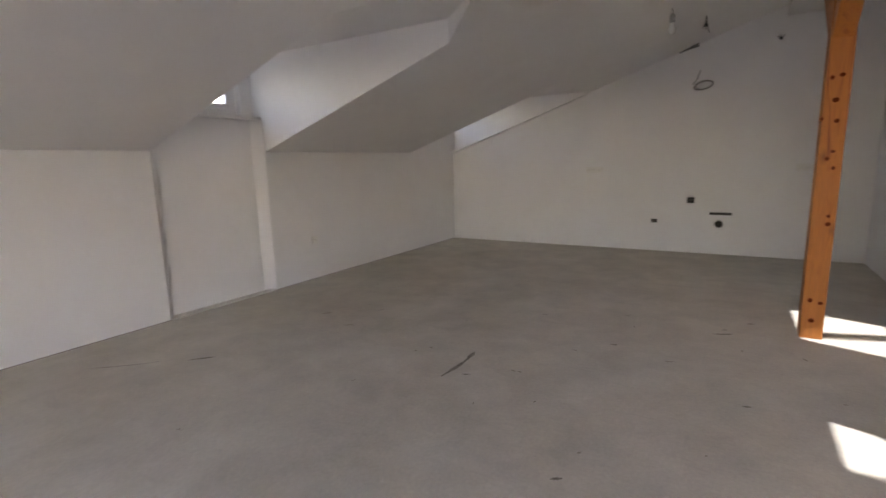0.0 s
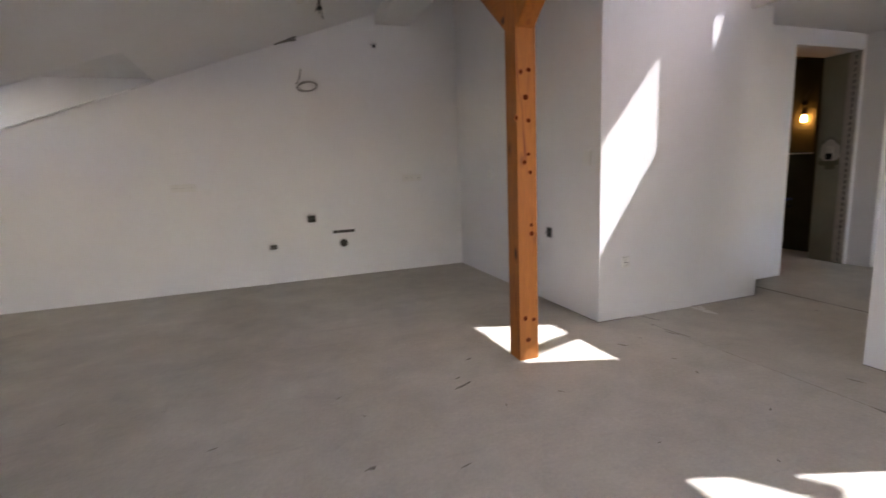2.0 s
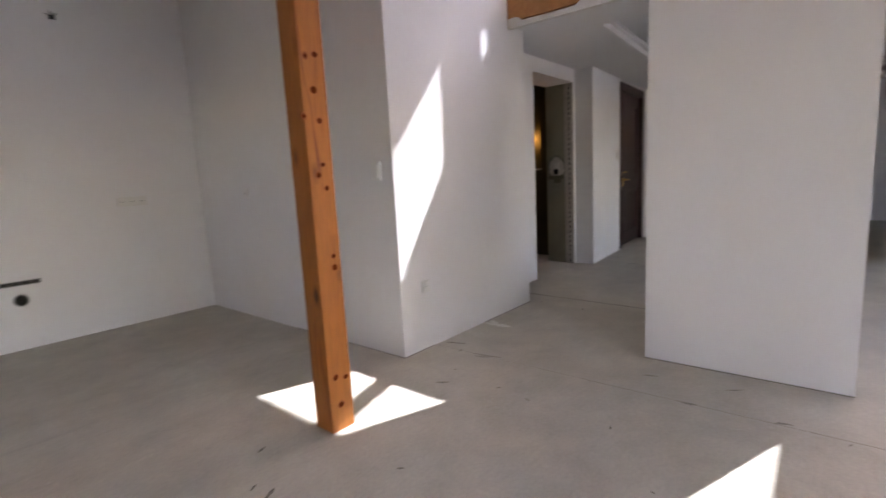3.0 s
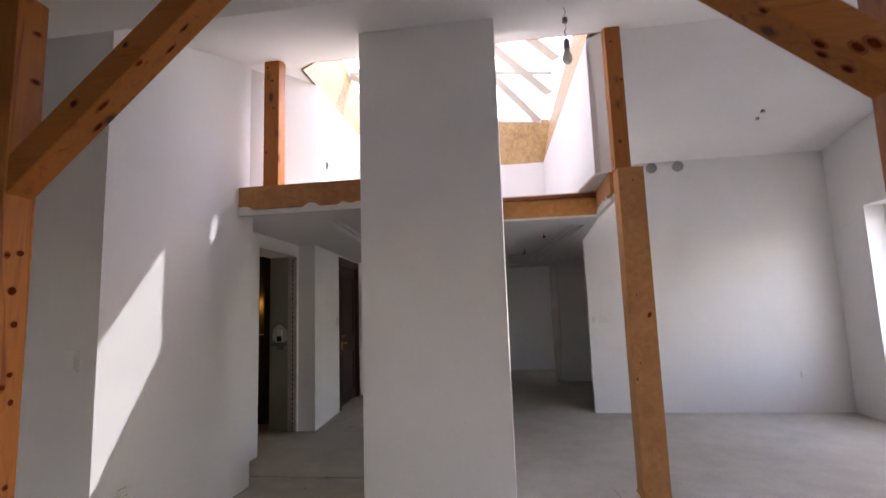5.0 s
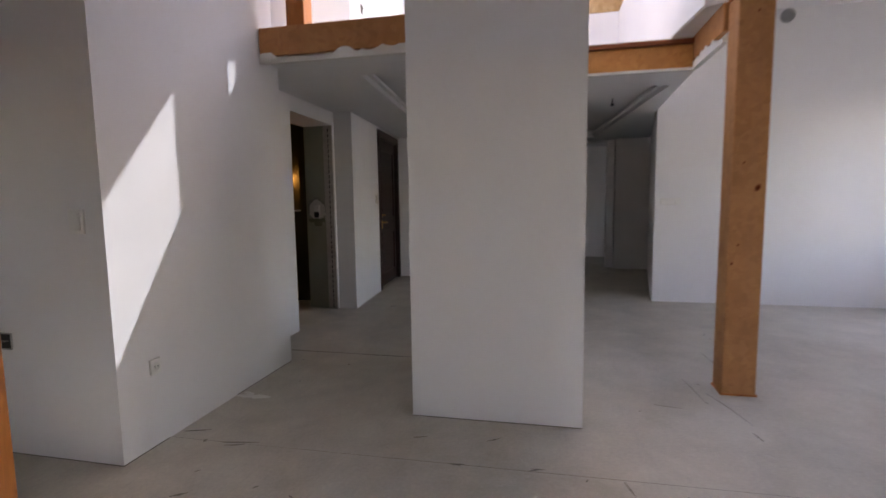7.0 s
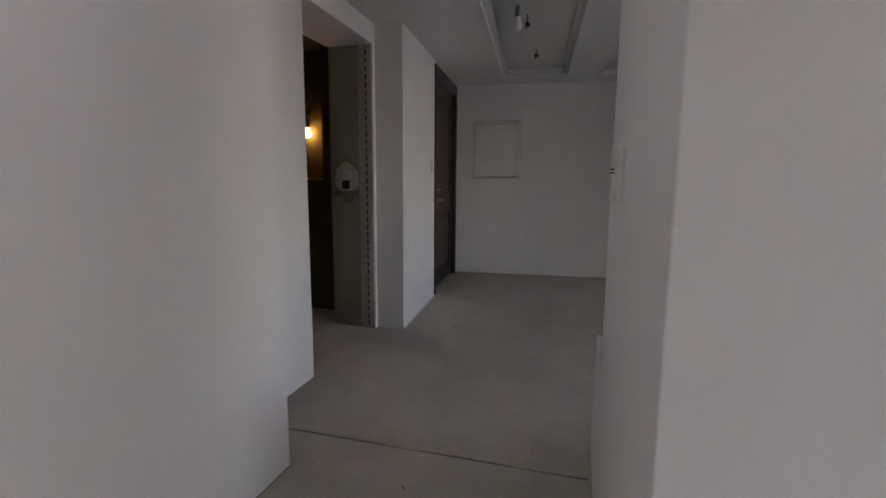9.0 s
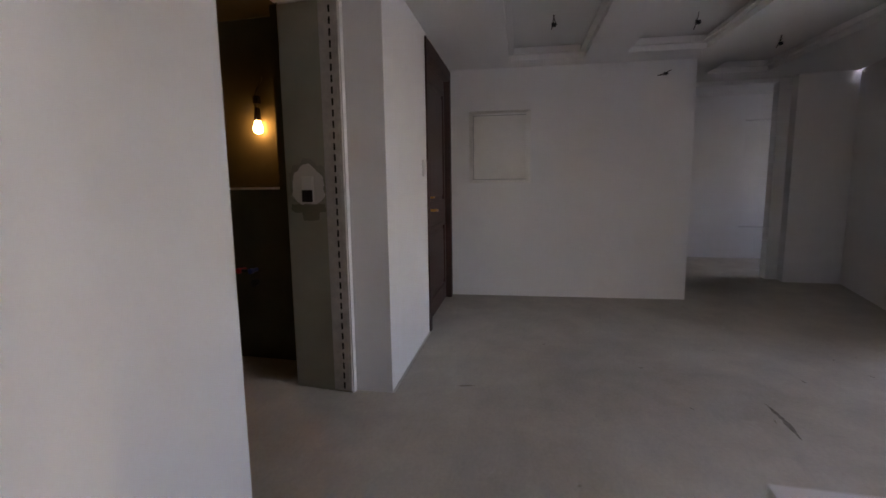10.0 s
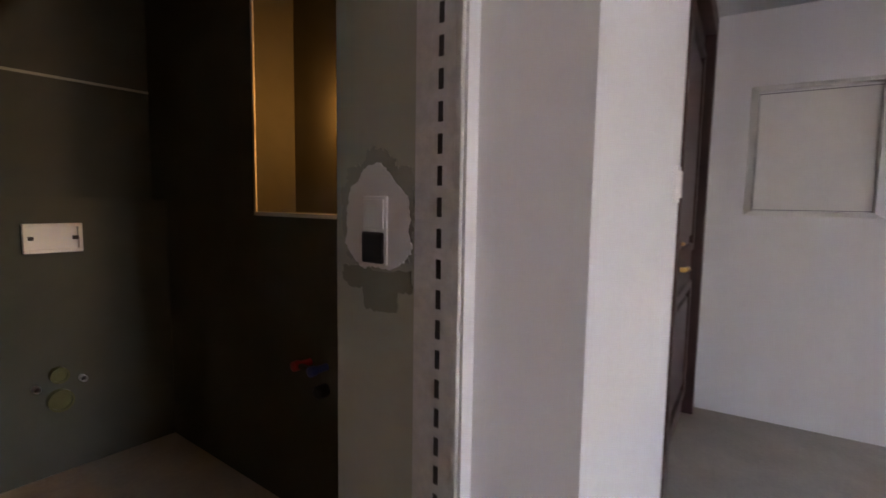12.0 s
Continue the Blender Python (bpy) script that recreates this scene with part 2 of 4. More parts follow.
def tube(bm, pts, r, seg=8):
    pts = [Vector(p) for p in pts]
    rings = []
    for i, p in enumerate(pts):
        d = (pts[min(i + 1, len(pts) - 1)] - pts[max(i - 1, 0)]).normalized()
        q = d.to_track_quat("Z", "Y")
        rings.append([bm.verts.new(p + q @ Vector((r * math.cos(2 * math.pi * k / seg), r * math.sin(2 * math.pi * k / seg), 0))) for k in range(seg)])
    for a, b in zip(rings, rings[1:]):
        for k in range(seg):
            bm.faces.new((a[k], a[(k + 1) % seg], b[(k + 1) % seg], b[k]))
    bm.faces.new(list(reversed(rings[0])))
    bm.faces.new(rings[-1])


def beam_between(bm, a, b, w, h, up=(0, 0, 1), bevel=0.006):
    """A squared timber from a to b, w across and h in depth along up."""
    a, b = Vector(a), Vector(b)
    d = (b - a).normalized()
    s = d.cross(Vector(up)).normalized()
    u = s.cross(d)
    m = Matrix((s, d, u)).transposed().to_4x4()
    m.translation = (a + b) / 2
    box(bm, (-w / 2, -(b - a).length / 2, -h / 2), (w / 2, (b - a).length / 2, h / 2), m, bevel)


def structure(name, bm, mat, label, category):
    return tagged(link(name, bm, mat), label, category, kind="structure")


BM = bmesh.new

# ---- plan ----
KNEE_X, GABLE_Y, SOUTH_Y, EAST_X = -3.372, 6.588, -2.20, 6.0
RIDGE_X = 3.34
SOFFIT = 2.235


def zw(x, y=0.0):
    return 1.342 + 0.342 * (x - KNEE_X)


def ze(x, y=0.0):
    return 3.635 - 0.15 * (x - RIDGE_X)


def roof(x, y=0.0):
    return zw(x) if x < RIDGE_X else ze(x)


def into(f, d=0.12):
    return lambda x, y: f(x, y) + d


# The hall stands at a slight angle to the room.
HALL = math.radians(4.95)
HO = Vector((5.103, 4.204, 0))
HU = Vector((math.cos(HALL), math.sin(HALL), 0))
HV = Vector((-math.sin(HALL), math.cos(HALL), 0))
HALL_M = Matrix.Translation(HO) @ Matrix.Rotation(HALL, 4, "Z")


def hall(u, v):
    p = HO + HU * u + HV * v
    return (p.x, p.y)


def u_at(x, v):
    return (x - HO.x - v * HV.x) / HU.x


# ---- ground and floor ----
bm = BM()
box(bm, (-400, -400, -6.4), (400, 400, -6.0))
structure("ground", bm, FAR_GROUND, "grey paved ground far below the attic", "ground")
bm = BM()
box(bm, (-3.7, -2.6, -0.3), (15.2, 7.0, 0.0))
structure("floor", bm, SCREED, "bare grey cement screed floor, dusty and scuffed", "floor")

# ---- walls of the large room ----
bm = BM()
column(bm, [(-3.6, -2.4), (KNEE_X, -2.4), (KNEE_X, 1.918), (-3.6, 1.918)], 0, 1.42)
column(bm, [(-3.6, 1.918), (KNEE_X, 1.918), (-3.445, 1.978), (-3.6, 1.978)], 0, 1.63)
column(bm, [(-3.6, 1.978), (-3.445, 1.978), (-3.428, 2.885), (-3.6, 2.885)], 0, 1.63)
column(bm, [(-3.6, 2.885), (-3.428, 2.885), (KNEE_X, 2.985), (-3.6, 2.985)], 0, 1.63)
column(bm, [(-3.6, 2.985), (KNEE_X, 2.985), (KNEE_X, 5.40), (-3.6, 5.40)], 0, 1.42)
column(bm, [(-3.6, 5.40), (KNEE_X, 5.40), (KNEE_X, 6.645), (-3.6, 6.645)], 0, 1.63)
structure("wall_west", bm, WHITE, "low white painted knee wall under the roof slope", "wall")
bm = BM()
column(bm, [(KNEE_X, GABLE_Y), (-1.28, GABLE_Y), (-1.28, 6.645), (KNEE_X, 6.645)], 0, zw)
column(bm, [(-3.7, 6.645), (-1.28, 6.645), (-1.28, 6.9), (-3.7, 6.9)], 0, 2.2)
column(bm, [(-1.28, GABLE_Y), (1.733, GABLE_Y), (1.733, 6.9), (-1.28, 6.9)], 0, into(zw))
structure("wall_north", bm, WHITE, "white painted gable wall with open kitchen connections", "wall")
# The first window is unseen, added to daylight the west side of the room.
WINS_S = ((-1.00, 0.70, 0.12, 2.06), (3.85, 5.42, 0.65, 2.40))
bm = BM()
edge = -3.6
for x0, x1, z0, z1 in WINS_S:
    column(bm, [(edge, SOUTH_Y), (edge, -2.54), (x0, -2.54), (x0, SOUTH_Y)], 0, lambda x, y: roof(x) + 0.1)
    column(bm, [(x0, SOUTH_Y), (x0, -2.54), (x1, -2.54), (x1, SOUTH_Y)], 0, z0)
    column(bm, [(x0, SOUTH_Y), (x0, -2.54), (x1, -2.54), (x1, SOUTH_Y)], z1, lambda x, y: roof(x) + 0.1)
    edge = x1
column(bm, [(edge, SOUTH_Y), (edge, -2.54), (6.2, -2.54), (6.2, SOUTH_Y)], 0, into(ze, 0.1))
structure("wall_south", bm, WHITE, "white painted gable wall with a window and an unseen added one", "wall")
bm = BM()
column(bm, [(EAST_X, SOUTH_Y), (6.15, SOUTH_Y), (6.15, 0.82), (6.03, 0.82)], 0, into(ze, 0.1))
structure("wall_east", bm, WHITE, "plain white painted wall beside the hall", "wall")

# Kitchen side wall and the wall that leads to the hall
bm = BM()
column(bm, [(1.733, 4.01), (3.286, 4.01), (3.286, 4.365), (4.10, 4.385), (4.10, 4.775), (1.88, 4.775), (1.88, 6.9), (1.733, 6.9)], 0, SOFFIT + 0.1)
column(bm, [(1.733, 4.01), (3.055, 4.01), (3.055, 4.775), (1.88, 4.775), (1.88, 6.9), (1.733, 6.9)], SOFFIT + 0.1, into(zw))
structure("wall_kitchen", bm, WHITE, "white painted wall turning from kitchen to hall", "wall")

# Free-standing chimney pillar, with a low ledge behind it
bm = BM()
column(bm, [(2.53, 1.844), (3.334, 1.844), (3.334, 2.846), (2.523, 2.797)], 0, 2.46)
column(bm, [(2.53, 1.844), (3.06, 1.844), (3.06, 2.83), (2.523, 2.797)], 2.46, into(zw))
structure("wall_pillar", bm, WHITE, "broad white painted chimney pillar, floor to ceiling", "pillar")
bm = BM()
box(bm, (3.334, 1.95, 0), (3.82, 2.846, 0.49), None, 0.004)
structure("ledge", bm, WHITE, "low white painted plinth behind the pillar", "ledge")

# ---- roof slopes ----
ROOF_T = 0.26
bm = BM()


def slope_piece(bm, poly, f, t=ROOF_T):
    prism(bm, [(x, y, f(x)) for x, y in poly], (0, 0, t))


slope_piece(bm, [(-3.6, -2.4), (RIDGE_X, -2.4), (RIDGE_X, 1.918), (-3.6, 1.918)], zw)
arc = [(-1.46, 1.918), (-0.86, 2.42), (-0.86, 2.50), (-1.36, 3.0)]
for (xa, ya), (xb, yb) in zip(arc, arc[1:]):
    if yb - ya > 1e-6:
        slope_piece(bm, [(xa, ya), (RIDGE_X, ya), (RIDGE_X, yb), (xb, yb)], zw)
slope_piece(bm, [(-3.6, 3.0), (RIDGE_X, 3.0), (RIDGE_X, 5.40), (-3.6, 5.40)], zw)
slope_piece(bm, [(-1.30, 5.40), (RIDGE_X, 5.40), (RIDGE_X, 6.9), (-1.30, 6.9)], zw)
slope_piece(bm, [(-3.37, 6.535), (-1.30, 6.535), (-1.30, 6.586), (-3.37, 6.586)], lambda x: zw(x) - 0.01, 0.035)
tagged(link("ceiling", bm, CEILING), "white painted sloping attic ceiling", "ceiling", kind="structure")

# boxed-in purlin under the slope
bm = BM()
prism(bm, [(0.83, -2.2, 2.672), (1.20, -2.2, 2.672), (1.20, -2.2, zw(1.20) + 0.02), (0.83, -2.2, zw(0.83) + 0.02)], (0, GABLE_Y + 2.2, 0))
tagged(link("ceiling_purlin_box", bm, CEILING), "white boxed-in roof purlin under the slope", "ceiling", kind="structure")

# east slope round the roof light
S_A, S_B, N_B, N_A, N_C = (3.34, 1.066), (5.75, 1.30), (5.75, 3.67), (3.47, 3.64), (3.34, 3.42)
Z_N = 3.655
bm = BM()
S_A2, S_B2 = (3.34, 0.946), (5.75, 1.18)
slope_piece(bm, [(RIDGE_X, -2.4), (6.2, -2.4), (6.2, 1.22), S_B2, S_A2], ze)
slope_piece(bm, [S_B2, (6.2, 1.22), (6.2, 3.67), N_B], ze)
slope_piece(bm, [N_C, N_A, N_B, (6.2, 3.67), (6.2, 6.9), (RIDGE_X, 6.9)], lambda x: Z_N)
tagged(link("ceiling_east", bm, CEILING), "white painted ceiling slope with a roof light", "ceiling", kind="structure")
# small box over the post by the gallery
bm = BM()
box(bm, (3.06, 3.70, 3.585), (3.338, 4.02, 3.70))
tagged(link("ceiling_box", bm, CEILING), "white boxed-in ridge purlin end", "ceiling", kind="structure")

# ---- roof light with strand board upstands ----
def zg(x, y):
    return 3.87 - 0.23 * (x - 5.75) + 0.10 * (y - 1.3)


def upstand(a, b, out, low, lean=0.0):
    bm = BM()
    o = Vector((*out, 0)).normalized()
    pts = [(a[0], a[1], low(a[0])), (b[0], b[1], low(b[0])), (b[0], b[1] + lean, zg(*b)), (a[0], a[1] + lean, zg(*a))]
    prism(bm, [Vector(p) - o * 0.005 for p in pts], o * 0.025)
    return bm


skylight = tagged(new("window_roof_light"), "large glazed roof light lined with strand board", "skylight", kind="structure")
# The second panel is an unseen backing that stops sun behind the first.
for a, b, out, low, lean in ((S_A, S_B, (0.1, -1), ze, -0.12), ((3.34, 0.922), (5.75, 1.156), (0.1, -1), ze, 0), (N_A, N_B, (0, 1), lambda x: Z_N, 0), (S_B2, N_B, (1, 0), ze, 0), (S_A2, N_C, (-1, 0), ze, 0), (N_C, N_A, (-1, 0.6), lambda x: Z_N, 0)):
    part("strand_board_panel", upstand(a, b, out, low, lean), OSB_LIGHT, skylight, "raw strand board lining and unseen sun-blocking backing")
bm = BM()
prism(bm, [(x, y, zg(x, y)) for x, y in ((3.30, 0.84), (5.85, 1.08), (5.85, 3.78), (3.30, 3.74))], (0, 0, 0.012))
part("pane", bm, SUN_GLASS, skylight)


def glazing_bar(xa, ya, xb, yb, w=0.05):
    bm = BM()
    beam_between(bm, (xa, ya, zg(xa, ya) - 0.03), (xb, yb, zg(xb, yb) - 0.03), w, 0.05, (0.22, -0.1, 1), 0.004)
    part("glazing_bar", bm, BAR_GREY, skylight)


# slanting rafters across the panes, and one cross bar
for bar in ((4.25, 2.28, 5.72, 1.34), (3.95, 2.24, 5.17, 1.23), (3.92, 1.82, 4.58, 1.19), (3.80, 1.62, 4.12, 1.14), (3.72, 2.58, 4.75, 2.98), (4.85, 3.62, 5.72, 2.70), (4.80, 2.75, 5.72, 2.05)):
    glazing_bar(*bar, 0.11)
glazing_bar(4.80, 1.22, 4.80, 3.62, 0.06)
for a, b in (((3.34, 0.946), (5.75, 1.18)), (N_A, N_B), (S_B, N_B)):
    glazing_bar(a[0], a[1], b[0], b[1], 0.03)

# ---- dormer ----
DORMER_Z = 2.195
for y0, y1, xe in ((1.80, 1.922, -0.8), (2.996, 3.12, -0.8), (5.28, 5.404, -1.26)):
    bm = BM()
    pts = [(-3.70, y0, zw(-3.70) + 0.003), (xe, y0, zw(xe) + 0.003), (xe, y0, DORMER_Z + 0.15), (-3.70, y0, DORMER_Z + 0.15)]
    prism(bm, pts, (0, y1 - y0, 0))
    structure("wall_dormer", bm, WHITE, "white painted dormer cheek", "wall")
bm = BM()
box(bm, (-3.72, 1.83, DORMER_Z), (-0.60, 3.09, DORMER_Z + 0.14))
box(bm, (-3.72, 5.30, 2.085), (-1.205, 6.9, 2.25))
tagged(link("ceiling_dormer", bm, CEILING), "white flat dormer ceilings", "ceiling", kind="structure")


def casement(name, label, m, w, h, mullion=True):
    """A window of width w along local x and height h along z, depth in local y."""
    win = tagged(new(name), label, "window", kind="structure")
    d = 0.07
    f = 0.055
    bm = BM()
    for lo, hi in (((0, 0, 0), (w, d, f)), ((0, 0, h - f), (w, d, h)), ((0, 0, f), (f, d, h - f)), ((w - f, 0, f), (w, d, h - f))):
        box(bm, lo, hi, m, 0.004)
    part("window_frame", bm, FRAME_WHITE, win)
    xs = [(f, w / 2), (w / 2, w - f)] if mullion else [(f, w - f)]
    for a, b in xs:
        bm = BM()
        s = 0.05
        for lo, hi in (((a, -0.012, f), (b, 0.05, f + s)), ((a, -0.012, h - f - s), (b, 0.05, h - f)), ((a, -0.012, f + s), (a + s, 0.05, h - f - s)), ((b - s, -0.012, f + s), (b, 0.05, h - f - s))):
            box(bm, lo, hi, m, 0.005)
        sash = part("sash", bm, FRAME_WHITE, win)
        bm = BM()
        box(bm, (a + s - 0.005, 0.015, f + s - 0.005), (b - s + 0.005, 0.033, h - f - s + 0.005), m)
        p = part("pane", bm, GLASS, sash)
        p.visible_shadow = False
    return win


w1 = casement("window_dormer", "white dormer window above a deep painted sill", pose(-3.56, 1.922, 1.665, 0, 0, 90), 0.93, 0.51)
bm = BM()
box(bm, (-3.62, 1.925, 1.632), (-3.395, 2.993, 1.662), None, 0.005)
part("window_sill", bm, FRAME_WHITE, w1)
bm = BM()
box(bm, (-3.62, 2.858, 1.664), (-3.50, 2.994, DORMER_Z - 0.002), None, 0.004)
part("reveal_post", bm, FRAME_WHITE, w1)
for x0, x1, z0, z1 in WINS_S:
    casement("window_south", "white two-leaf south window, the western one unseen and added for daylight", pose(x0, -2.47, z0), x1 - x0, z1 - z0)
w3 = casement("window_gable_dormer", "white dormer window beside the gable", pose(-3.50, 5.404, 1.655, 0, 0, 90), 1.24, 0.44)
bm = BM()
box(bm, (-3.62, 5.41, 1.631), (-3.37, 6.64, 1.653), None, 0.005)
part("window_sill", bm, FRAME_WHITE, w3)

# ---- hall ----
def strip(bm, v0, v1, xw, u1, z0, z1):
    """A ceiling strip across the hall from the plan line x = xw to u1."""
    poly = [hall(u_at(xw, v0), v0), hall(u1, v0), hall(u1, v1), hall(u_at(xw, v1), v1)]
    column(bm, poly, z0, z1)


bm = BM()
Z0, Z1, ZT = SOFFIT, 2.40, 2.345
U_END = 4.6
strip(bm, -0.58, 0.9, 3.09, U_END, Z0, Z1)
strip(bm, -1.42, -1.24, 3.09, U_END, Z0, Z1)
strip(bm, -1.58, -1.42, 4.03, U_END, Z0, Z1)
strip(bm, -2.58, -2.22, 4.03, U_END, Z0, Z1)
column(bm, [(4.03, 0.926), (6.05, 0.83), (6.05, 0.2), hall(U_END, -4.1), hall(U_END, -3.17), hall(u_at(4.03, -3.17), -3.17)], Z0, Z1)


def tray_ends(bm, v0, v1, ua, ub, xw):
    strip(bm, v0, v1, xw, ua, Z0, Z1)
    column(bm, [hall(ub, v0), hall(U_END, v0), hall(U_END, v1), hall(ub, v1)], Z0, Z1)
    column(bm, [hall(ua, v0), hall(ub, v0), hall(ub, v1), hall(ua, v1)], ZT, Z1)


TRAYS = ((-1.24, -0.58, -1.52, 2.13, 3.09), (-2.22, -1.58, -0.70, 2.05, 4.03), (-3.17, -2.58, -0.68, 3.12, 4.03))
for v0, v1, ua, ub, xw in TRAYS:
    tray_ends(bm, v0, v1, ua, ub, xw)
tagged(link("ceiling_hall", bm, CEILING), "dropped white hall ceiling with recessed light trays", "ceiling", kind="structure")
# thin lip round each tray
bm = BM()
for v0, v1, ua, ub, xw in TRAYS:
    w, h0, h1 = 0.045, SOFFIT + 0.045, SOFFIT + 0.06
    for a, b, c, d in ((ua, ua + w, v0, v1), (ub - w, ub, v0, v1), (ua + w, ub - w, v0, v0 + w), (ua + w, ub - w, v1 - w, v1)):
        column(bm, [hall(a, c), hall(b, c), hall(b, d), hall(a, d)], h0, h1)
structure("trim_trays", bm, CEILING, "white plaster lips round the ceiling trays", "trim")
bm = BM()
column(bm, [(3.06, 2.85), (3.34, 2.85), (3.34, 1.9), (4.02, 1.9), (4.02, 0.97), (6.05, 0.83), (9.0, 0.83), (9.0, 6.9), (3.06, 6.9)], 2.405, 2.44)
structure("floor_gallery", bm, SCREED, "gallery floor above the hall", "floor")

bm = BM()
column(bm, [(4.10, 4.385), (5.055, 4.414), (5.055, 4.775), (4.10, 4.775)], 2.09, SOFFIT + 0.1)
D0, D1, DH = 1.11, 2.34, 2.205
a, b = hall(D0, 0), hall(D0, 0.30)
column(bm, [(5.060, 4.414), (5.095, 4.414), (5.103, 4.204), a, b, (5.44, 4.55), (5.44, 4.775), (5.085, 4.775)], 0, SOFFIT + 0.1)
column(bm, [hall(D0, 0), hall(D1, 0), hall(D1, 0.3), hall(D0, 0.3)], DH, SOFFIT + 0.1)
column(bm, [hall(D1, 0), hall(2.40, 0), hall(2.40, 0.3), hall(D1, 0.3)], 0, SOFFIT + 0.1)
column(bm, [hall(D0 - 0.02, 0.30), hall(2.5, 0.30), hall(2.5, 0.4), hall(D0 - 0.02, 0.4)], 0, SOFFIT + 0.1)
structure("wall_hall_north", bm, WHITE, "white painted hall wall with bathroom opening and entrance", "wall")
bm = BM()
column(bm, [hall(2.40, 0.4), hall(2.55, 0.4), hall(2.55, -2.262), hall(2.40, -2.262)], 0, SOFFIT + 0.1)
structure("wall_hall_east", bm, WHITE, "white painted end wall of the hall", "wall")
bm = BM()
column(bm, [(6.15, 0.82), (6.15, 0.3), (8.75, 0.3), (8.75, 0.375)], 0, SOFFIT + 0.1)
structure("wall_corridor_1", bm, WHITE, "white painted corridor walls with a bedroom doorway and an unseen closing wall", "wall")
bm = BM()
column(bm, [(8.75, 0.3), (8.90, 0.3), (8.90, 0.93), (8.75, 0.93)], 0, SOFFIT + 0.1)
structure("wall_corridor_2", bm, WHITE, "white painted corridor walls with a bedroom doorway and an unseen closing wall", "wall")
bm = BM()
column(bm, [(8.90, 0.70), (9.06, 0.70), (9.06, 1.05), (8.90, 1.05)], 0, SOFFIT + 0.1)
structure("wall_corridor_3", bm, WHITE, "white painted corridor walls with a bedroom doorway and an unseen closing wall", "wall")
bm = BM()
column(bm, [(8.95, 1.95), (9.10, 1.95), (9.10, 4.6), (8.95, 4.6)], 0, SOFFIT + 0.1)
structure("wall_corridor_4", bm, WHITE, "white painted corridor walls with a bedroom doorway and an unseen closing wall", "wall")
bm = BM()
column(bm, [(8.93, 1.05), (9.06, 1.05), (9.06, 1.95), (8.93, 1.95)], 2.19, SOFFIT + 0.1)
structure("wall_corridor_5", bm, WHITE, "white painted corridor walls with a bedroom doorway and an unseen closing wall", "wall")
# Unseen wall added to keep stray northern daylight out of the corridor.
bm = BM()
column(bm, [hall(2.55, -1.3), (8.95, 3.10), (8.95, 3.25), hall(2.55, -1.15)], 0, SOFFIT + 0.1)
structure("wall_corridor_light_stop", bm, WHITE, "white painted corridor walls with a bedroom doorway and an unseen closing wall", "wall")
# room beyond the corridor, and a bright space behind it
bm = BM()
column(bm, [(9.06, 1.95), (11.8, 1.95), (11.8, 2.1), (9.06, 2.1)], 0, 2.5)
structure("wall_bedroom_1", bm, WHITE, "white painted walls of the room beyond", "wall")
bm = BM()
column(bm, [(8.92, -2.2), (9.06, -2.2), (9.06, 0.70), (8.92, 0.70)], 0, 2.5)
structure("wall_bedroom_2", bm, WHITE, "white painted walls of the room beyond", "wall")
bm = BM()
column(bm, [(10.5, 0.86), (10.62, 0.86), (10.62, 1.95), (10.5, 1.95)], 0, 2.5)
structure("wall_bedroom_3", bm, WHITE, "white painted walls of the room beyond", "wall")
bm = BM()
column(bm, [(10.5, -2.2), (10.62, -2.2), (10.62, -0.05), (10.5, -0.05)], 0, 2.5)
structure("wall_bedroom_4", bm, WHITE, "white painted walls of the room beyond", "wall")
bm = BM()
column(bm, [(10.5, -0.05), (10.62, -0.05), (10.62, 0.86), (10.5, 0.86)], 0, 0.45)
structure("wall_bedroom_5", bm, WHITE, "white painted walls of the room beyond", "wall")
bm = BM()
column(bm, [(10.5, -0.05), (10.62, -0.05), (10.62, 0.86), (10.5, 0.86)], 1.96, 2.5)
structure("wall_bedroom_6", bm, WHITE, "white painted walls of the room beyond", "wall")
bm = BM()
column(bm, [(11.7, -2.2), (11.8, -2.2), (11.8, 1.95), (11.7, 1.95)], 0, 2.5)
structure("wall_bedroom_7", bm, WHITE, "white painted walls of the room beyond", "wall")
for xa, xb, wa, wb in ((8.92, 10.56, 9.5, 10.1), (10.56, 11.8, 10.8, 11.5)):
    bm = BM()
    column(bm, [(xa, -2.4), (wa, -2.4), (wa, -2.2), (xa, -2.2)], 0, 2.5)
    structure("wall_bedroom_8", bm, WHITE, "white painted walls of the room beyond", "wall")
    bm = BM()
    column(bm, [(wb, -2.4), (xb, -2.4), (xb, -2.2), (wb, -2.2)], 0, 2.5)
    structure("wall_bedroom_9", bm, WHITE, "white painted walls of the room beyond", "wall")
    bm = BM()
    column(bm, [(wa, -2.4), (wb, -2.4), (wb, -2.2), (wa, -2.2)], 0, 0.9)
    structure("wall_bedroom_10", bm, WHITE, "white painted walls of the room beyond", "wall")
    bm = BM()
    column(bm, [(wa, -2.4), (wb, -2.4), (wb, -2.2), (wa, -2.2)], 2.0, 2.5)
    structure("wall_bedroom_11", bm, WHITE, "white painted walls of the room beyond", "wall")
bm = BM()
box(bm, (8.92, -2.4, 2.5), (11.8, 2.1, 2.65))
tagged(link("ceiling_bedroom", bm, CEILING), "white ceiling of the room beyond", "ceiling", kind="structure")
# Both windows are unseen and only let daylight into the far spaces.
for wa, wb in ((9.5, 10.1), (10.8, 11.5)):
    casement("window_bedroom_added", "unseen white window added to daylight the room beyond", pose(wa, -2.30, 0.9), wb - wa, 1.1, False)

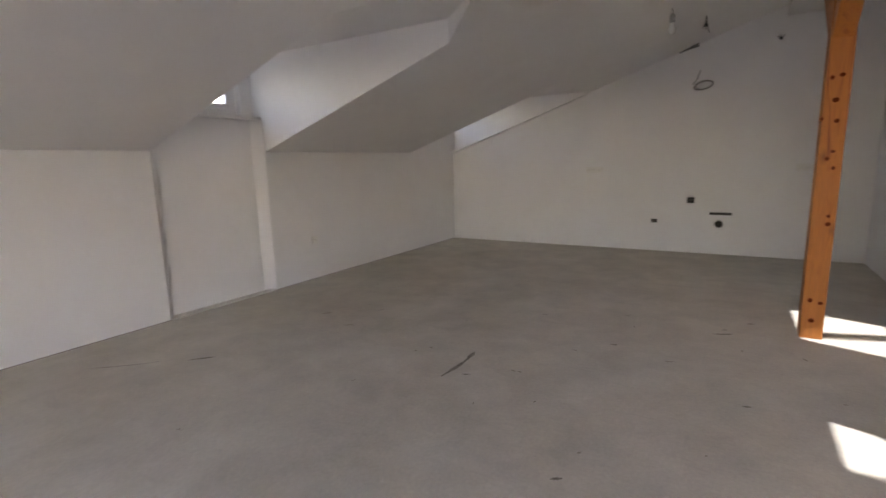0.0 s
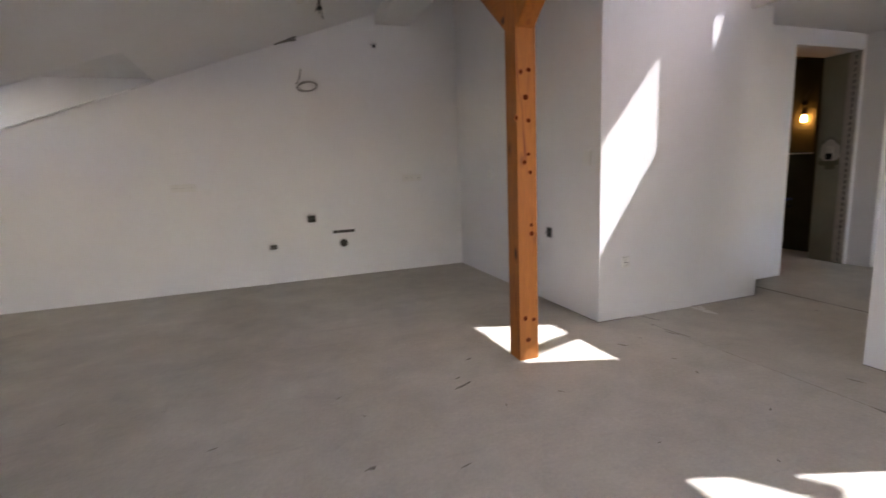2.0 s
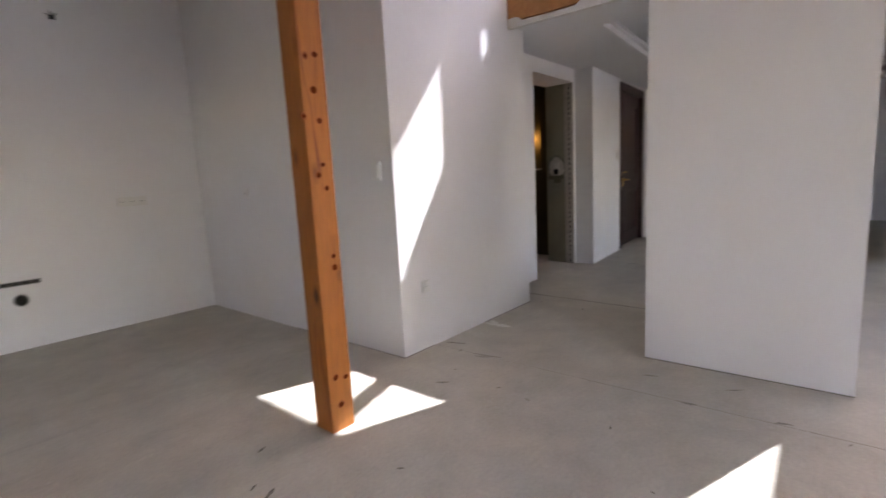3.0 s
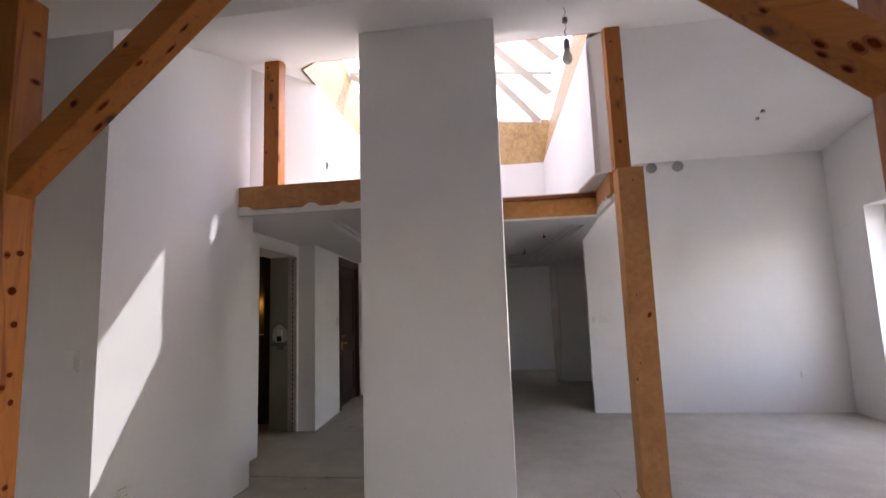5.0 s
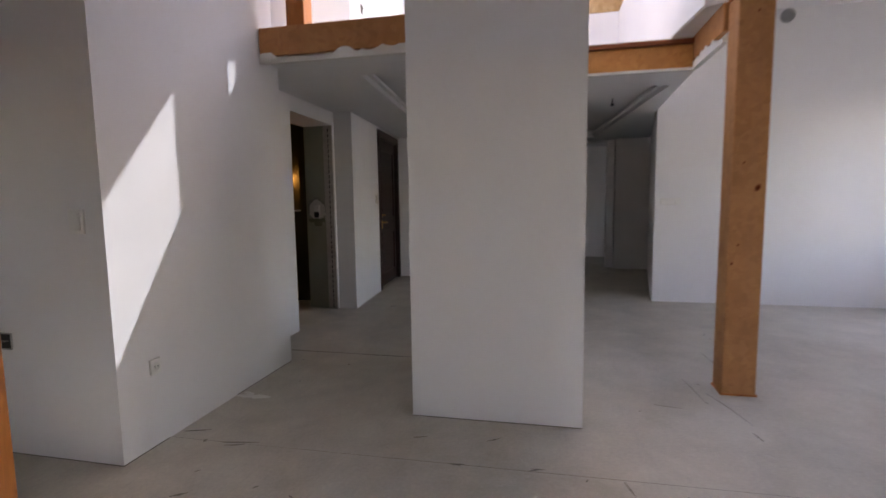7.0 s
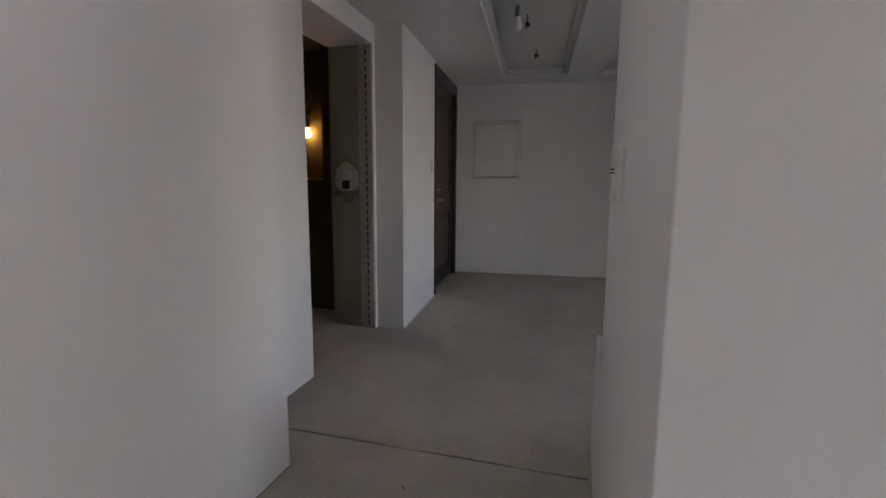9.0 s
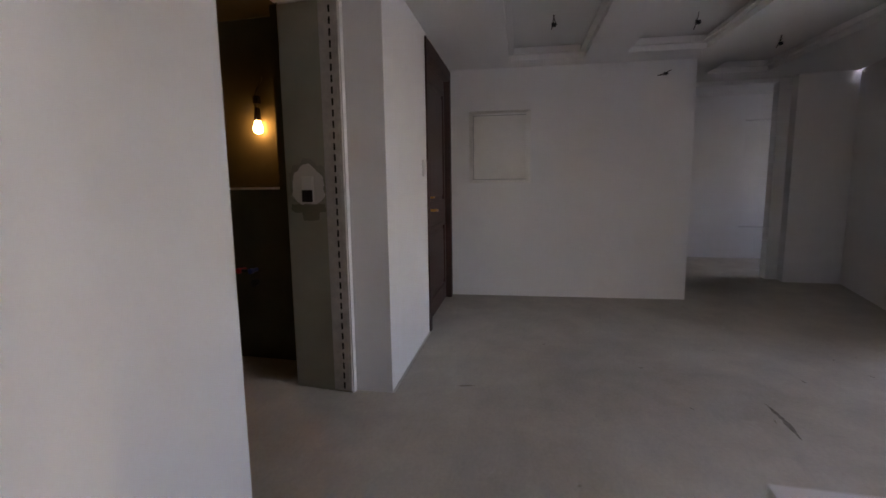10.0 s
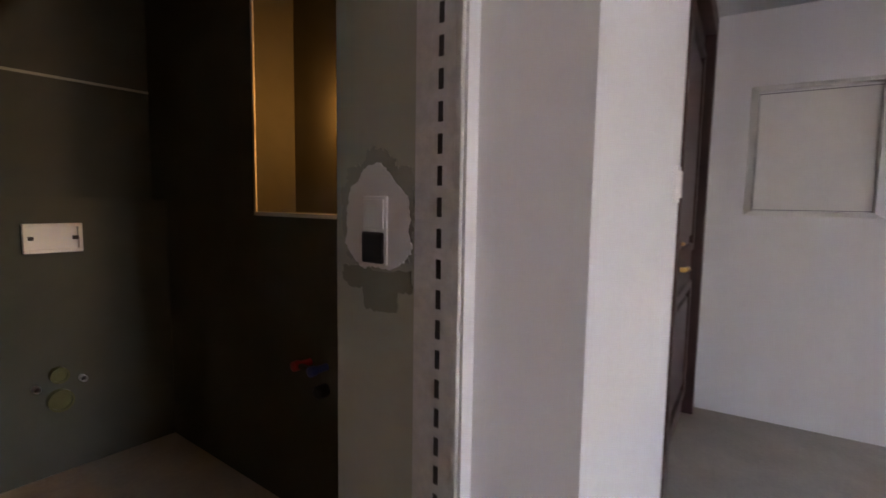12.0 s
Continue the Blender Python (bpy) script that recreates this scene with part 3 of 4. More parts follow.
# gallery walls under the roof light
bm = BM()
column(bm, [(3.335, 0.955), (3.40, 1.075), (5.746, 1.304), (5.746, 1.15), (3.36, 0.90)], 2.44, lambda x, y: ze(x) - 0.003)
structure("wall_gallery_1", bm, WHITE, "white painted gallery walls under the roof light", "wall")
bm = BM()
column(bm, [(5.746, 1.15), (5.90, 1.15), (5.90, 3.8), (5.746, 3.8)], 2.44, lambda x, y: ze(x) - 0.003)
structure("wall_gallery_2", bm, WHITE, "white painted gallery walls under the roof light", "wall")
bm = BM()
column(bm, [(3.80, 3.636), (5.746, 3.664), (5.746, 3.80), (3.62, 4.035), (3.24, 4.035), (3.24, 4.0195)], 2.44, Z_N - 0.003)
structure("wall_gallery_3", bm, WHITE, "white painted gallery walls under the roof light", "wall")
bm = BM()
column(bm, [(3.055, 4.02), (3.90, 4.02), (3.90, 4.14), (3.055, 4.14)], 2.44, 3.70)
structure("wall_gallery_4", bm, WHITE, "white painted gallery walls under the roof light", "wall")

# plaster drawn in from the gallery wall to the board of the stair gap
bm = BM()
near = [bm.verts.new(p) for p in ((3.38, 0.984, 2.4465), (3.38, 1.085, 2.4465), (3.38, 1.085, 3.58))]
far = [bm.verts.new(p) for p in ((4.026, 0.984, 2.4465), (4.026, 1.142, 2.4465), (4.026, 1.142, 3.50))]
bm.faces.new(near)
bm.faces.new(list(reversed(far)))
for i in range(3):
    bm.faces.new((near[i], far[i], far[(i + 1) % 3], near[(i + 1) % 3]))
structure("wall_gallery_5", bm, WHITE, "white plastered foot of the gallery wall above the stair gap", "wall")

# ---- timber ----
def post(x0, x1, y0, y1, z0, z1):
    p = BM()
    box(p, (x0, y0, z0), (x1, y1, z1), None, 0.006)
    return p


A = (0.890, 1.015, 3.640, 3.765)
frame_a = thing("timber_post", "orange stained pine post with a diagonal brace", "post", "timber posts")
part("post", post(*A, 0, 2.68), PINE_Z, frame_a)
bm = BM()
beam_between(bm, (0.952, 3.70, 1.885), (0.952, 2.73, 2.76), 0.11, 0.11, (0, 1, 1), 0.006)
brace = part("brace", bm, PINE_Y, frame_a)
bm = BM()
beam_between(bm, (0.952, 3.72, 1.92), (0.952, 4.70, 2.73), 0.115, 0.13, (0, -1, 1), 0.006)
part("brace", bm, PINE_Y, frame_a)

KNOT = plain("pine_knot", (0.17, 0.030, 0.006), 0.9, 0, 0.5, 60)
KNOT.node_tree.nodes["Principled BSDF"].inputs["Specular IOR Level"].default_value = 0.0
KNOT_RING = plain("pine_knot_ring", (0.33, 0.078, 0.011), 0.8, 0, 0.4, 60)
rng = random.Random(8)
for kx, kz in [(0.92, 1.639), (0.967, 1.65), (0.947, 1.507), (0.963, 1.384), (0.888, 1.399), (0.961, 1.202), (0.935, 1.159), (0.971, 1.102), (0.975, 0.805), (0.976, 0.755), (0.929, 0.257), (0.984, 0.243), (0.946, 0.122)]:
    bm = BM()
    r = rng.uniform(0.013, 0.021)
    disc(bm, pose(kx, 3.640, kz, 90) @ Matrix.Diagonal((1.0, rng.uniform(0.7, 1.3), 1.0, 1)), r, 0.0008, r * 0.8, 12)
    knot = part("knot", bm, KNOT_RING, frame_a)
    bm = BM()
    disc(bm, pose(kx + 0.001, 3.6392, kz, 90) @ Matrix.Diagonal((1.0, rng.uniform(0.7, 1.2), 1.0, 1)), r * 0.72, 0.0008, r * 0.6, 12)
    part("heart", bm, KNOT, knot)
frame_d = thing("timber_post", "orange stained pine post with a long diagonal brace", "post", "timber posts")
part("post", post(0.890, 1.015, 0.535, 0.665, 0, 2.68), PINE_Z, frame_d)
bm = BM()
beam_between(bm, (0.952, 0.60, 2.024), (0.952, 1.52, 2.782), 0.121, 0.131, (0, -1, 1), 0.006)
brace_d = part("brace", bm, PINE_Y, frame_d)

frame_b = thing("timber_post", "pine post cased below in varnished strand board", "post", "timber posts")
part("casing", post(3.165, 3.345, 0.765, 0.957, 0, 2.422), OSB_DARK, frame_b, "varnished strand board casing")
part("post", post(3.19, 3.32, 0.848, 0.968, 2.422, 3.62), PINE_Z, frame_b)
frame_c = thing("timber_post", "short orange pine post standing on the gallery beam", "post", "timber posts")
part("post", post(3.10, 3.225, 3.686, 3.82, 2.44, 3.585), PINE_Z, frame_c)



def knot_at(owner, place, normal, along, r, stretch):
    """A knot with a dark heart on a timber face: place on the face, drawn out along the grain."""
    n, d = Vector(normal).normalized(), Vector(along).normalized()
    m = Matrix((d, n.cross(d), n)).transposed().to_4x4()
    m.translation = Vector(place)
    for name, size, lift, mat in (("knot", 1.0, 0.0006, KNOT_RING), ("heart", 0.66, 0.0013, KNOT)):
        bm = BM()
        disc(bm, m @ pose(0, 0, lift) @ Matrix.Diagonal((stretch, 1.0, 1.0, 1)), r * size, 0.0012, r * size * 0.8, 14)
        owner = part(name, bm, mat, owner)


D_WAY, D_UP = (0, 0.772, 0.636), (0, 0.636, -0.772)
for p, k, st in (((0.910, 0.999, 2.268), 0.014, 1.2), ((0.918, 0.850, 2.145), 0.018, 1.5), ((0.950, 0.828, 2.127), 0.015, 1.5), ((0.949, 0.762, 2.072), 0.018, 1.3)):
    face = Vector((p[0], 0.60, 2.024)) + Vector(D_UP) * 0.0655
    q = Vector(p)
    knot_at(brace_d, q - Vector(D_UP) * (q - face).dot(Vector(D_UP)), D_UP, D_WAY, k, st)
for y, z, k, st in ((0.766, 2.110, 0.019, 1.7), (0.722, 2.118, 0.021, 1.8), (0.995, 2.405, 0.010, 2.2)):
    knot_at(brace_d, (0.8915, y, z), (-1, 0, 0), D_WAY, k, st)
A_WAY, A_DOWN = (0, -0.743, 0.670), (0, -0.670, -0.743)
for x, y, z, k, st in ((0.929, 3.288, 2.183, 0.012, 3.2), (0.979, 3.350, 2.127, 0.013, 2.6), (0.910, 3.129, 2.326, 0.012, 1.6), (0.965, 3.045, 2.402, 0.009, 3.4), (0.942, 2.975, 2.465, 0.009, 3.0)):
    q = Vector((x, y, z))
    knot_at(brace, q - Vector(A_DOWN) * ((q - Vector((x, 3.70, 1.885))).dot(Vector(A_DOWN)) - 0.055), A_DOWN, A_WAY, k, st)
for y, z, k in ((3.377, 2.187, 0.016), (3.177, 2.395, 0.011)):
    knot_at(brace, (0.897, y, z), (-1, 0, 0), A_WAY, k, 1.4)
for x, z, k in ((0.972, 2.536, 0.013), (0.978, 2.336, 0.014), (0.985, 1.873, 0.010)):
    knot_at(frame_a, (x, 3.640, z), (0, -1, 0), (1, 0, 0.2), k, 1.7)
for y, z, k in ((3.748, 3.378, 0.014), (3.732, 3.132, 0.011), (3.795, 2.745, 0.012), (3.79, 3.50, 0.010)):
    knot_at(frame_c, (3.100, y, z), (-1, 0, 0), (0, 1, 0.3), k, 1.3)
for y, z, k in ((0.925, 3.464, 0.012), (0.868, 3.139, 0.012), (0.915, 2.636, 0.015)):
    knot_at(frame_b, (3.190, y, z), (-1, 0, 0), (0, 1, 0.2), k, 1.2)
for y, z, k in ((0.812, 1.296, 0.016), (0.851, 2.317, 0.006), (0.892, 1.446, 0.006), (0.905, 0.950, 0.006), (0.935, 0.834, 0.007)):
    knot_at(frame_b, (3.165, y, z), (-1, 0, 0), (0, -0.5, 1), k, 1.5)
# stained foot board round the casing
bm = BM()
for lo, hi in (((3.157, 0.757, 0), (3.165, 0.965, 0.012)), ((3.165, 0.757, 0), (3.345, 0.765, 0.012)), ((3.165, 0.957, 0), (3.345, 0.965, 0.012))):
    box(bm, lo, hi)
part("foot_strip", bm, PINE_X, frame_b, "reddish stained foot strip")

bm = BM()
box(bm, (3.05, 2.846, 2.255), (3.088, 4.006, 2.445), None, 0.004)
tagged(link("gallery_beam", bm, OSB_DARK), "varnished strand board edge of the gallery floor", "beam", "gallery edge beams")
bm = BM()
box(bm, (3.992, 0.985, 2.215), (4.028, 1.95, 2.385), None, 0.004)
tagged(link("gallery_beam", bm, OSB_ORANGE), "varnished strand board edge of the gallery floor by the stair gap", "beam", "gallery edge beams")
bm = BM()
box(bm, (3.965, 0.985, 2.386), (4.03, 1.95, 2.42), None, 0.004)
tagged(link("edge_board", bm, PINE_RED), "dark pine edge board on the gallery beam", "board")
bm = BM()
box(bm, (3.355, 0.945, 2.27), (4.03, 0.982, 2.45), None, 0.004)
tagged(link("gallery_beam", bm, OSB_DARK), "strand board side of the gallery stair gap", "beam", "gallery edge beams")

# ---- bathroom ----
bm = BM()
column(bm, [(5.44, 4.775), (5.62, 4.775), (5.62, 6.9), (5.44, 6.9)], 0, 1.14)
structure("wall_bathroom_1", bm, DIMMED_GREEN_BOARD, "green moisture-resistant plasterboard bathroom walls", "wall")
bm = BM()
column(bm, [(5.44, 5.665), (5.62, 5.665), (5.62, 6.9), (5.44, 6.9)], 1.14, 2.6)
structure("wall_bathroom_2", bm, DIMMED_GREEN_BOARD, "green moisture-resistant plasterboard bathroom walls", "wall")
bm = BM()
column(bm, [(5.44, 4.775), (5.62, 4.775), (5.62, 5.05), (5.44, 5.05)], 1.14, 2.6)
structure("wall_bathroom_3", bm, DIMMED_GREEN_BOARD, "green moisture-resistant plasterboard bathroom walls", "wall")
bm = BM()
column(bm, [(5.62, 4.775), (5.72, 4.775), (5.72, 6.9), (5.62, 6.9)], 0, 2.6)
structure("wall_bathroom_4", bm, DIMMED_GREEN_BOARD, "green moisture-resistant plasterboard bathroom walls", "wall")
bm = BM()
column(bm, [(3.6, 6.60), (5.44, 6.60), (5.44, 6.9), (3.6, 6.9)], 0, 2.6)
structure("wall_bathroom_5", bm, DIMMED_GREEN_BOARD, "green moisture-resistant plasterboard bathroom walls", "wall")
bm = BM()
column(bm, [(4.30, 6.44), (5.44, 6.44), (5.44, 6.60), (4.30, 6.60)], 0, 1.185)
structure("wall_bathroom_6", bm, DIMMED_GREEN_BOARD, "green moisture-resistant plasterboard bathroom walls", "wall")
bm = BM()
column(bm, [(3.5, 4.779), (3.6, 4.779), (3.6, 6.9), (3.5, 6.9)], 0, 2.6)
structure("wall_bathroom_7", bm, DIMMED_GREEN_BOARD, "green moisture-resistant plasterboard bathroom walls", "wall")
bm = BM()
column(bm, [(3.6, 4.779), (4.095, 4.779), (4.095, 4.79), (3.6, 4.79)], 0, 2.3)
structure("wall_bathroom_8", bm, DIMMED_GREEN_BOARD, "green moisture-resistant plasterboard bathroom walls", "wall")
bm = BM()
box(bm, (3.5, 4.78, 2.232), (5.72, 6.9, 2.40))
tagged(link("ceiling_bathroom", bm, DIMMED_GREEN_BOARD), "green plasterboard bathroom ceiling", "ceiling", kind="structure")
bm = BM()
column(bm, [(5.056, 4.424), (5.060, 4.424), (5.085, 4.778), (5.081, 4.778)], 0, 2.09)
structure("trim_jamb", bm, GREY_BOARD, "half-skimmed grey-green plasterboard door reveal", "trim")

# ---- entrance door ----
def hbox(bm, u0, u1, v0, v1, z0, z1, bevel=0.0):
    return box(bm, (u0, v0, z0), (u1, v1, z1), HALL_M, bevel)


door = tagged(new("door_entrance"), "closed dark brown panelled entrance door", "door", kind="structure")
bm = BM()
F = 0.075
hbox(bm, D0, D0 + F, -0.012, 0.14, 0, DH, 0.006)
hbox(bm, D1 - F, D1, -0.012, 0.14, 0, DH, 0.006)
hbox(bm, D0 + F, D1 - F, -0.012, 0.14, DH - 0.10, DH, 0.006)
part("door_frame", bm, DARK_WOOD, door)
bm = BM()
hbox(bm, D0 + F, D1 - F, 0.045, 0.10, 0.008, DH - 0.10, 0.004)
leaf = part("door_leaf", bm, DARK_WOOD, door)
for z0, z1 in ((0.16, 0.80), (0.96, 1.98)):
    bm = BM()
    a, b = D0 + F + 0.14, D1 - F - 0.14
    for lo, hi in (((a, z0), (a + 0.04, z1)), ((b - 0.04, z0), (b, z1)), ((a + 0.04, z0), (b - 0.04, z0 + 0.04)), ((a + 0.04, z1 - 0.04), (b - 0.04, z1))):
        hbox(bm, lo[0], hi[0], 0.022, 0.046, lo[1], hi[1], 0.008)
    hbox(bm, a + 0.08, b - 0.08, 0.030, 0.046, z0 + 0.08, z1 - 0.08, 0.006)
    part("door_panel", bm, DARK_WOOD, leaf)
bm = BM()
hx = 1.42
hbox(bm, hx - 0.022, hx + 0.022, 0.036, 0.046, 0.84, 1.09, 0.004)
disc(bm, HALL_M @ pose(hx, 0.018, 0.93, 90), 0.011, 0.05)
tube(bm, [HALL_M @ Vector(p) for p in ((hx, -0.005, 0.93), (hx + 0.02, -0.012, 0.932), (hx + 0.07, -0.012, 0.928), (hx + 0.12, -0.004, 0.922))], 0.010)
tube(bm, [HALL_M @ Vector(p) for p in ((hx, 0.03, 1.035), (hx, 0.012, 1.035), (hx + 0.03, 0.006, 1.035))], 0.008)
part("door_handle", bm, BRASS, door, "polished brass lever handle and key plate")

# ---- sockets, switches and boxes ----
def plate(name, label, category, m, w, h, gangs=1, inner=None, mat=PLASTIC, group=""):
    """A wall plate facing local -y, centred on its pose; gangs side by side."""
    t = thing(name, label, category, group)
    bm = BM()
    box(bm, (-w / 2, -0.014, -h / 2), (w / 2, 0.002, h / 2), m, 0.004)
    part("plate", bm, mat, t)
    g = w / gangs
    for i in range(gangs):
        c = -w / 2 + g * (i + 0.5)
        bm = BM()
        if inner == "rocker":
            box(bm, (c - g * 0.36, -0.022, -h * 0.36), (c + g * 0.36, -0.013, h * 0.36), m, 0.004)
            part("rocker", bm, mat, t)
        elif inner == "socket":
            lathe(bm, [(0.022, 0), (0.022, 0.006), (0.018, 0.006), (0.018, 0.001)], m @ pose(c, -0.0135, 0, 90))
            part("socket_ring", bm, mat, t)
            for dx in (-0.0095, 0.0095):
                bm = BM()
                disc(bm, m @ pose(c + dx, -0.0142, 0, 90), 0.0035, 0.0012, 0.0035, 10)
                part("pin_hole", bm, SHADOW_HOLE, t)
    return t


NORTH = lambda x, z: pose(x, GABLE_Y, z)
plate("socket_strip", "white triple socket plate on the kitchen wall", "socket", NORTH(-1.18, 1.05), 0.22, 0.075, 3, "socket", FILLER, "kitchen sockets")
plate("socket_strip", "white triple socket plate on the kitchen wall near the corner", "socket", NORTH(1.15, 1.045), 0.22, 0.075, 3, "socket", FILLER, "kitchen sockets")
KW = lambda y, z: pose(1.733, y, z, 0, 0, -90)
plate("light_switch", "white double light switch by the wall corner", "switch", KW(4.15, 1.174), 0.08, 0.115, 1, "rocker")
plate("wall_socket", "small white wall socket on the kitchen side wall", "socket", KW(5.754, 1.063), 0.08, 0.08, 1, "socket")
plate("wall_socket", "white wall socket low on the white wall", "socket", pose(1.953, 4.01, 0.42), 0.065, 0.08, 1, "socket")
plate("wall_socket", "white wall socket on the low knee wall", "socket", pose(KNEE_X, 3.536, 0.42, 0, 0, 90), 0.08, 0.08, 1, "socket")
plate("switch_strip", "white triple light switch beside the corridor", "switch", pose(6.027, 0.653, 1.187, 0, 0, -90), 0.22, 0.08, 3, "rocker")
plate("wall_socket", "white wall socket low on the east wall", "socket", pose(6.001, -1.68, 0.445, 0, 0, -90), 0.08, 0.08, 1, "socket")


def open_box(name, label, m, w, h, d=0.03, mat=SHADOW_HOLE):
    """An open flush box: a raised rim round a dark hollow, with wire ends."""
    t = thing(name, label, "junction box")
    bm = BM()
    r = 0.006
    for lo, hi in (((-w / 2, -h / 2), (w / 2, -h / 2 + r)), ((-w / 2, h / 2 - r), (w / 2, h / 2)), ((-w / 2, -h / 2 + r), (-w / 2 + r, h / 2 - r)), ((w / 2 - r, -h / 2 + r), (w / 2, h / 2 - r))):
        box(bm, (lo[0], -0.006, lo[1]), (hi[0], 0.003, hi[1]), m)
    part("rim", bm, GREY_PLASTIC, t)
    bm = BM()
    box(bm, (-w / 2 + r, -0.003, -h / 2 + r), (w / 2 - r, 0.004, h / 2 - r), m)
    part("hollow", bm, mat, t)
    for k in range(3):
        bm = BM()
        dx = (k - 1) * w * 0.2
        tube(bm, [m @ Vector(p) for p in ((dx, 0, 0), (dx * 1.2, -0.02, 0.006), (dx * 1.7, -0.03, -0.012 + 0.008 * k))], 0.0028, 6)
        part("wire_end", bm, COPPER_WIRE, t)
    return t


open_box("junction_box", "open dark junction box in the kitchen wall", NORTH(0.007, 0.66), 0.085, 0.075)
open_box("junction_box", "open dark junction box low in the kitchen wall", NORTH(-0.402, 0.39), 0.075, 0.05)
open_box("pipe_slot", "dark horizontal pipe slot in the kitchen wall", NORTH(0.340, 0.50), 0.24, 0.035)
open_box("junction_box", "open black junction box on the kitchen side wall", KW(4.65, 0.585), 0.075, 0.085)
open_box("junction_box", "small open box at the floor of the kitchen side wall", KW(4.976, 0.20), 0.11, 0.038)
open_box("junction_box", "open oval box on the gallery wall", pose(4.063, 3.6405, 2.905), 0.055, 0.085)


def pipe_stub(name, label, m, r, mat, cap=SHADOW_HOLE):
    t = thing(name, label, "pipe")
    bm = BM()
    lathe(bm, [(r, -0.004), (r, 0.03), (r * 0.84, 0.03), (r * 0.84, 0.012)], m)
    part("pipe", bm, mat, t)
    bm = BM()
    lathe(bm, [(r * 0.83, 0.008), (r * 0.83, 0.014), (r * 0.4, 0.017)], m)
    part("plug", bm, cap, t)
    return t


pipe_stub("drain_pipe", "grey kitchen drain pipe stub in the gable wall", NORTH(0.328, 0.375) @ pose(0, 0, 0, 90), 0.045, GREY_PLASTIC)
for y in (-0.116, -0.448):
    pipe_stub("vent_hole", "round grey vent opening high on the wall", pose(6.008, y, 3.155) @ pose(0, 0, 0, 0, -90), 0.068, GREY_PLASTIC, GREY_PLASTIC)

# ---- hanging bulbs and loose cables ----
def bulb_lamp(x, y, ztop, zbulb, label):
    """A bare bulb in a holder on a cable from the ceiling."""
    t = thing("hanging_bulb", label, "lamp", "bare bulbs")
    bm = BM()
    n = 9
    pts = [(x + 0.008 * math.sin(i * 1.3), y + 0.008 * math.cos(i * 1.7), ztop + 0.02 + (zbulb + 0.12 - ztop - 0.02) * i / n) for i in range(n + 1)]
    tube(bm, pts, 0.0035, 6)
    part("cable", bm, GREY_CABLE, t)
    bm = BM()
    box(bm, (x - 0.012, y - 0.016, ztop - 0.11), (x + 0.014, y + 0.016, ztop - 0.075), None, 0.006)
    part("connector", bm, COPPER_WIRE, t)
    m = Matrix.Translation((x, y, zbulb))
    bm = BM()
    lathe(bm, [(0.012, 0.125), (0.020, 0.115), (0.022, 0.06), (0.019, 0.05)], m)
    part("holder", bm, GREY_PLASTIC, t)
    bm = BM()
    lathe(bm, [(0.017, 0.055), (0.020, 0.035), (0.031, 0.005), (0.0325, -0.015), (0.027, -0.036), (0.012, -0.047), (0.002, -0.049)], m)
    part("bulb", bm, BULB_OFF, t)
    return t


bulb_lamp(2.45, 1.375, zw(2.45), 2.985, "unlit bare bulb on a cable under the ridge")
bulb_lamp(-0.10, 4.72, zw(-0.10), 2.29, "unlit bare bulb on a short pale cable")


def cable_bunch(name, label, base, way, length, spread=0.03, n=4, r=0.004, mat=None, tip=None):
    """Loose cable ends that stick out of a surface at base along way, with a dark stripped tip."""
    t = thing(name, label, "cable", "loose cables")
    rng = random.Random(sum(int(abs(c) * 1000) for c in base))
    way = Vector(way).normalized()
    bm = BM()
    for k in range(n):
        j = Vector((rng.uniform(-1, 1), rng.uniform(-1, 1), rng.uniform(-1, 1))) * spread
        p = Vector(base)
        tube(bm, [p - way * 0.01, p + way * length * 0.4 + j * 0.3, p + way * length * 0.8 + j, p + way * length + j * 1.5], r, 6)
    part("cable", bm, mat or COPPER_WIRE, t)
    bm = BM()
    q = Vector(base) + way * length * 0.75
    box(bm, (q.x - 0.016, q.y - 0.016, q.z - 0.012), (q.x + 0.016, q.y + 0.016, q.z + 0.012), None, 0.004)
    part("terminal_block", bm, tip or BLACK, t)
    return t


cable_bunch("cable_end", "short dark cable ends hanging from the ceiling slope", (0.12, 5.46, zw(0.12)), (0, 0, -1), 0.12)
cable_bunch("cable_end", "black cable bundle at the top of the gable wall", (-0.20, 6.56, zw(-0.20) - 0.005), (0.9, -0.3, 0.28), 0.20, 0.02, 6, 0.008)
cable_bunch("cable_end", "thin cable end on the gable wall", (0.79, GABLE_Y, 2.456), (0, -1, -0.4), 0.06)
coil = thing("cable_coil", "grey cable coil hanging on the gable wall", "cable", "loose cables")
bm = BM()
ring = [(0.07 + 0.098 * math.cos(a), 6.53 + 0.045 * math.sin(a), 2.015 + 0.052 * math.sin(a + 0.3)) for a in [2 * math.pi * i / 30 for i in range(32)]]
tube(bm, ring, 0.0075)
ring = [(0.075 + 0.090 * math.cos(a), 6.525 + 0.045 * math.sin(a), 2.02 + 0.055 * math.sin(a + 0.1)) for a in [2 * math.pi * i / 30 for i in range(32)]]
tube(bm, ring, 0.006)
part("loops", bm, GREY_CABLE, coil)
bm = BM()
tube(bm, [(0.03, GABLE_Y + 0.01, 2.20), (0.02, 6.55, 2.17), (0.0, 6.52, 2.09), (-0.04, 6.49, 2.03)], 0.006)
part("lead", bm, GREY_CABLE, coil)
sp = Vector((4.845, -0.973, ze(4.845)))
cable_bunch("cable_end", "yellowish cable ends in a plaster slot of the ceiling", sp, (0, 0, -1), 0.02, 0.012, mat=PALE_CABLE, tip=PALE_CABLE)
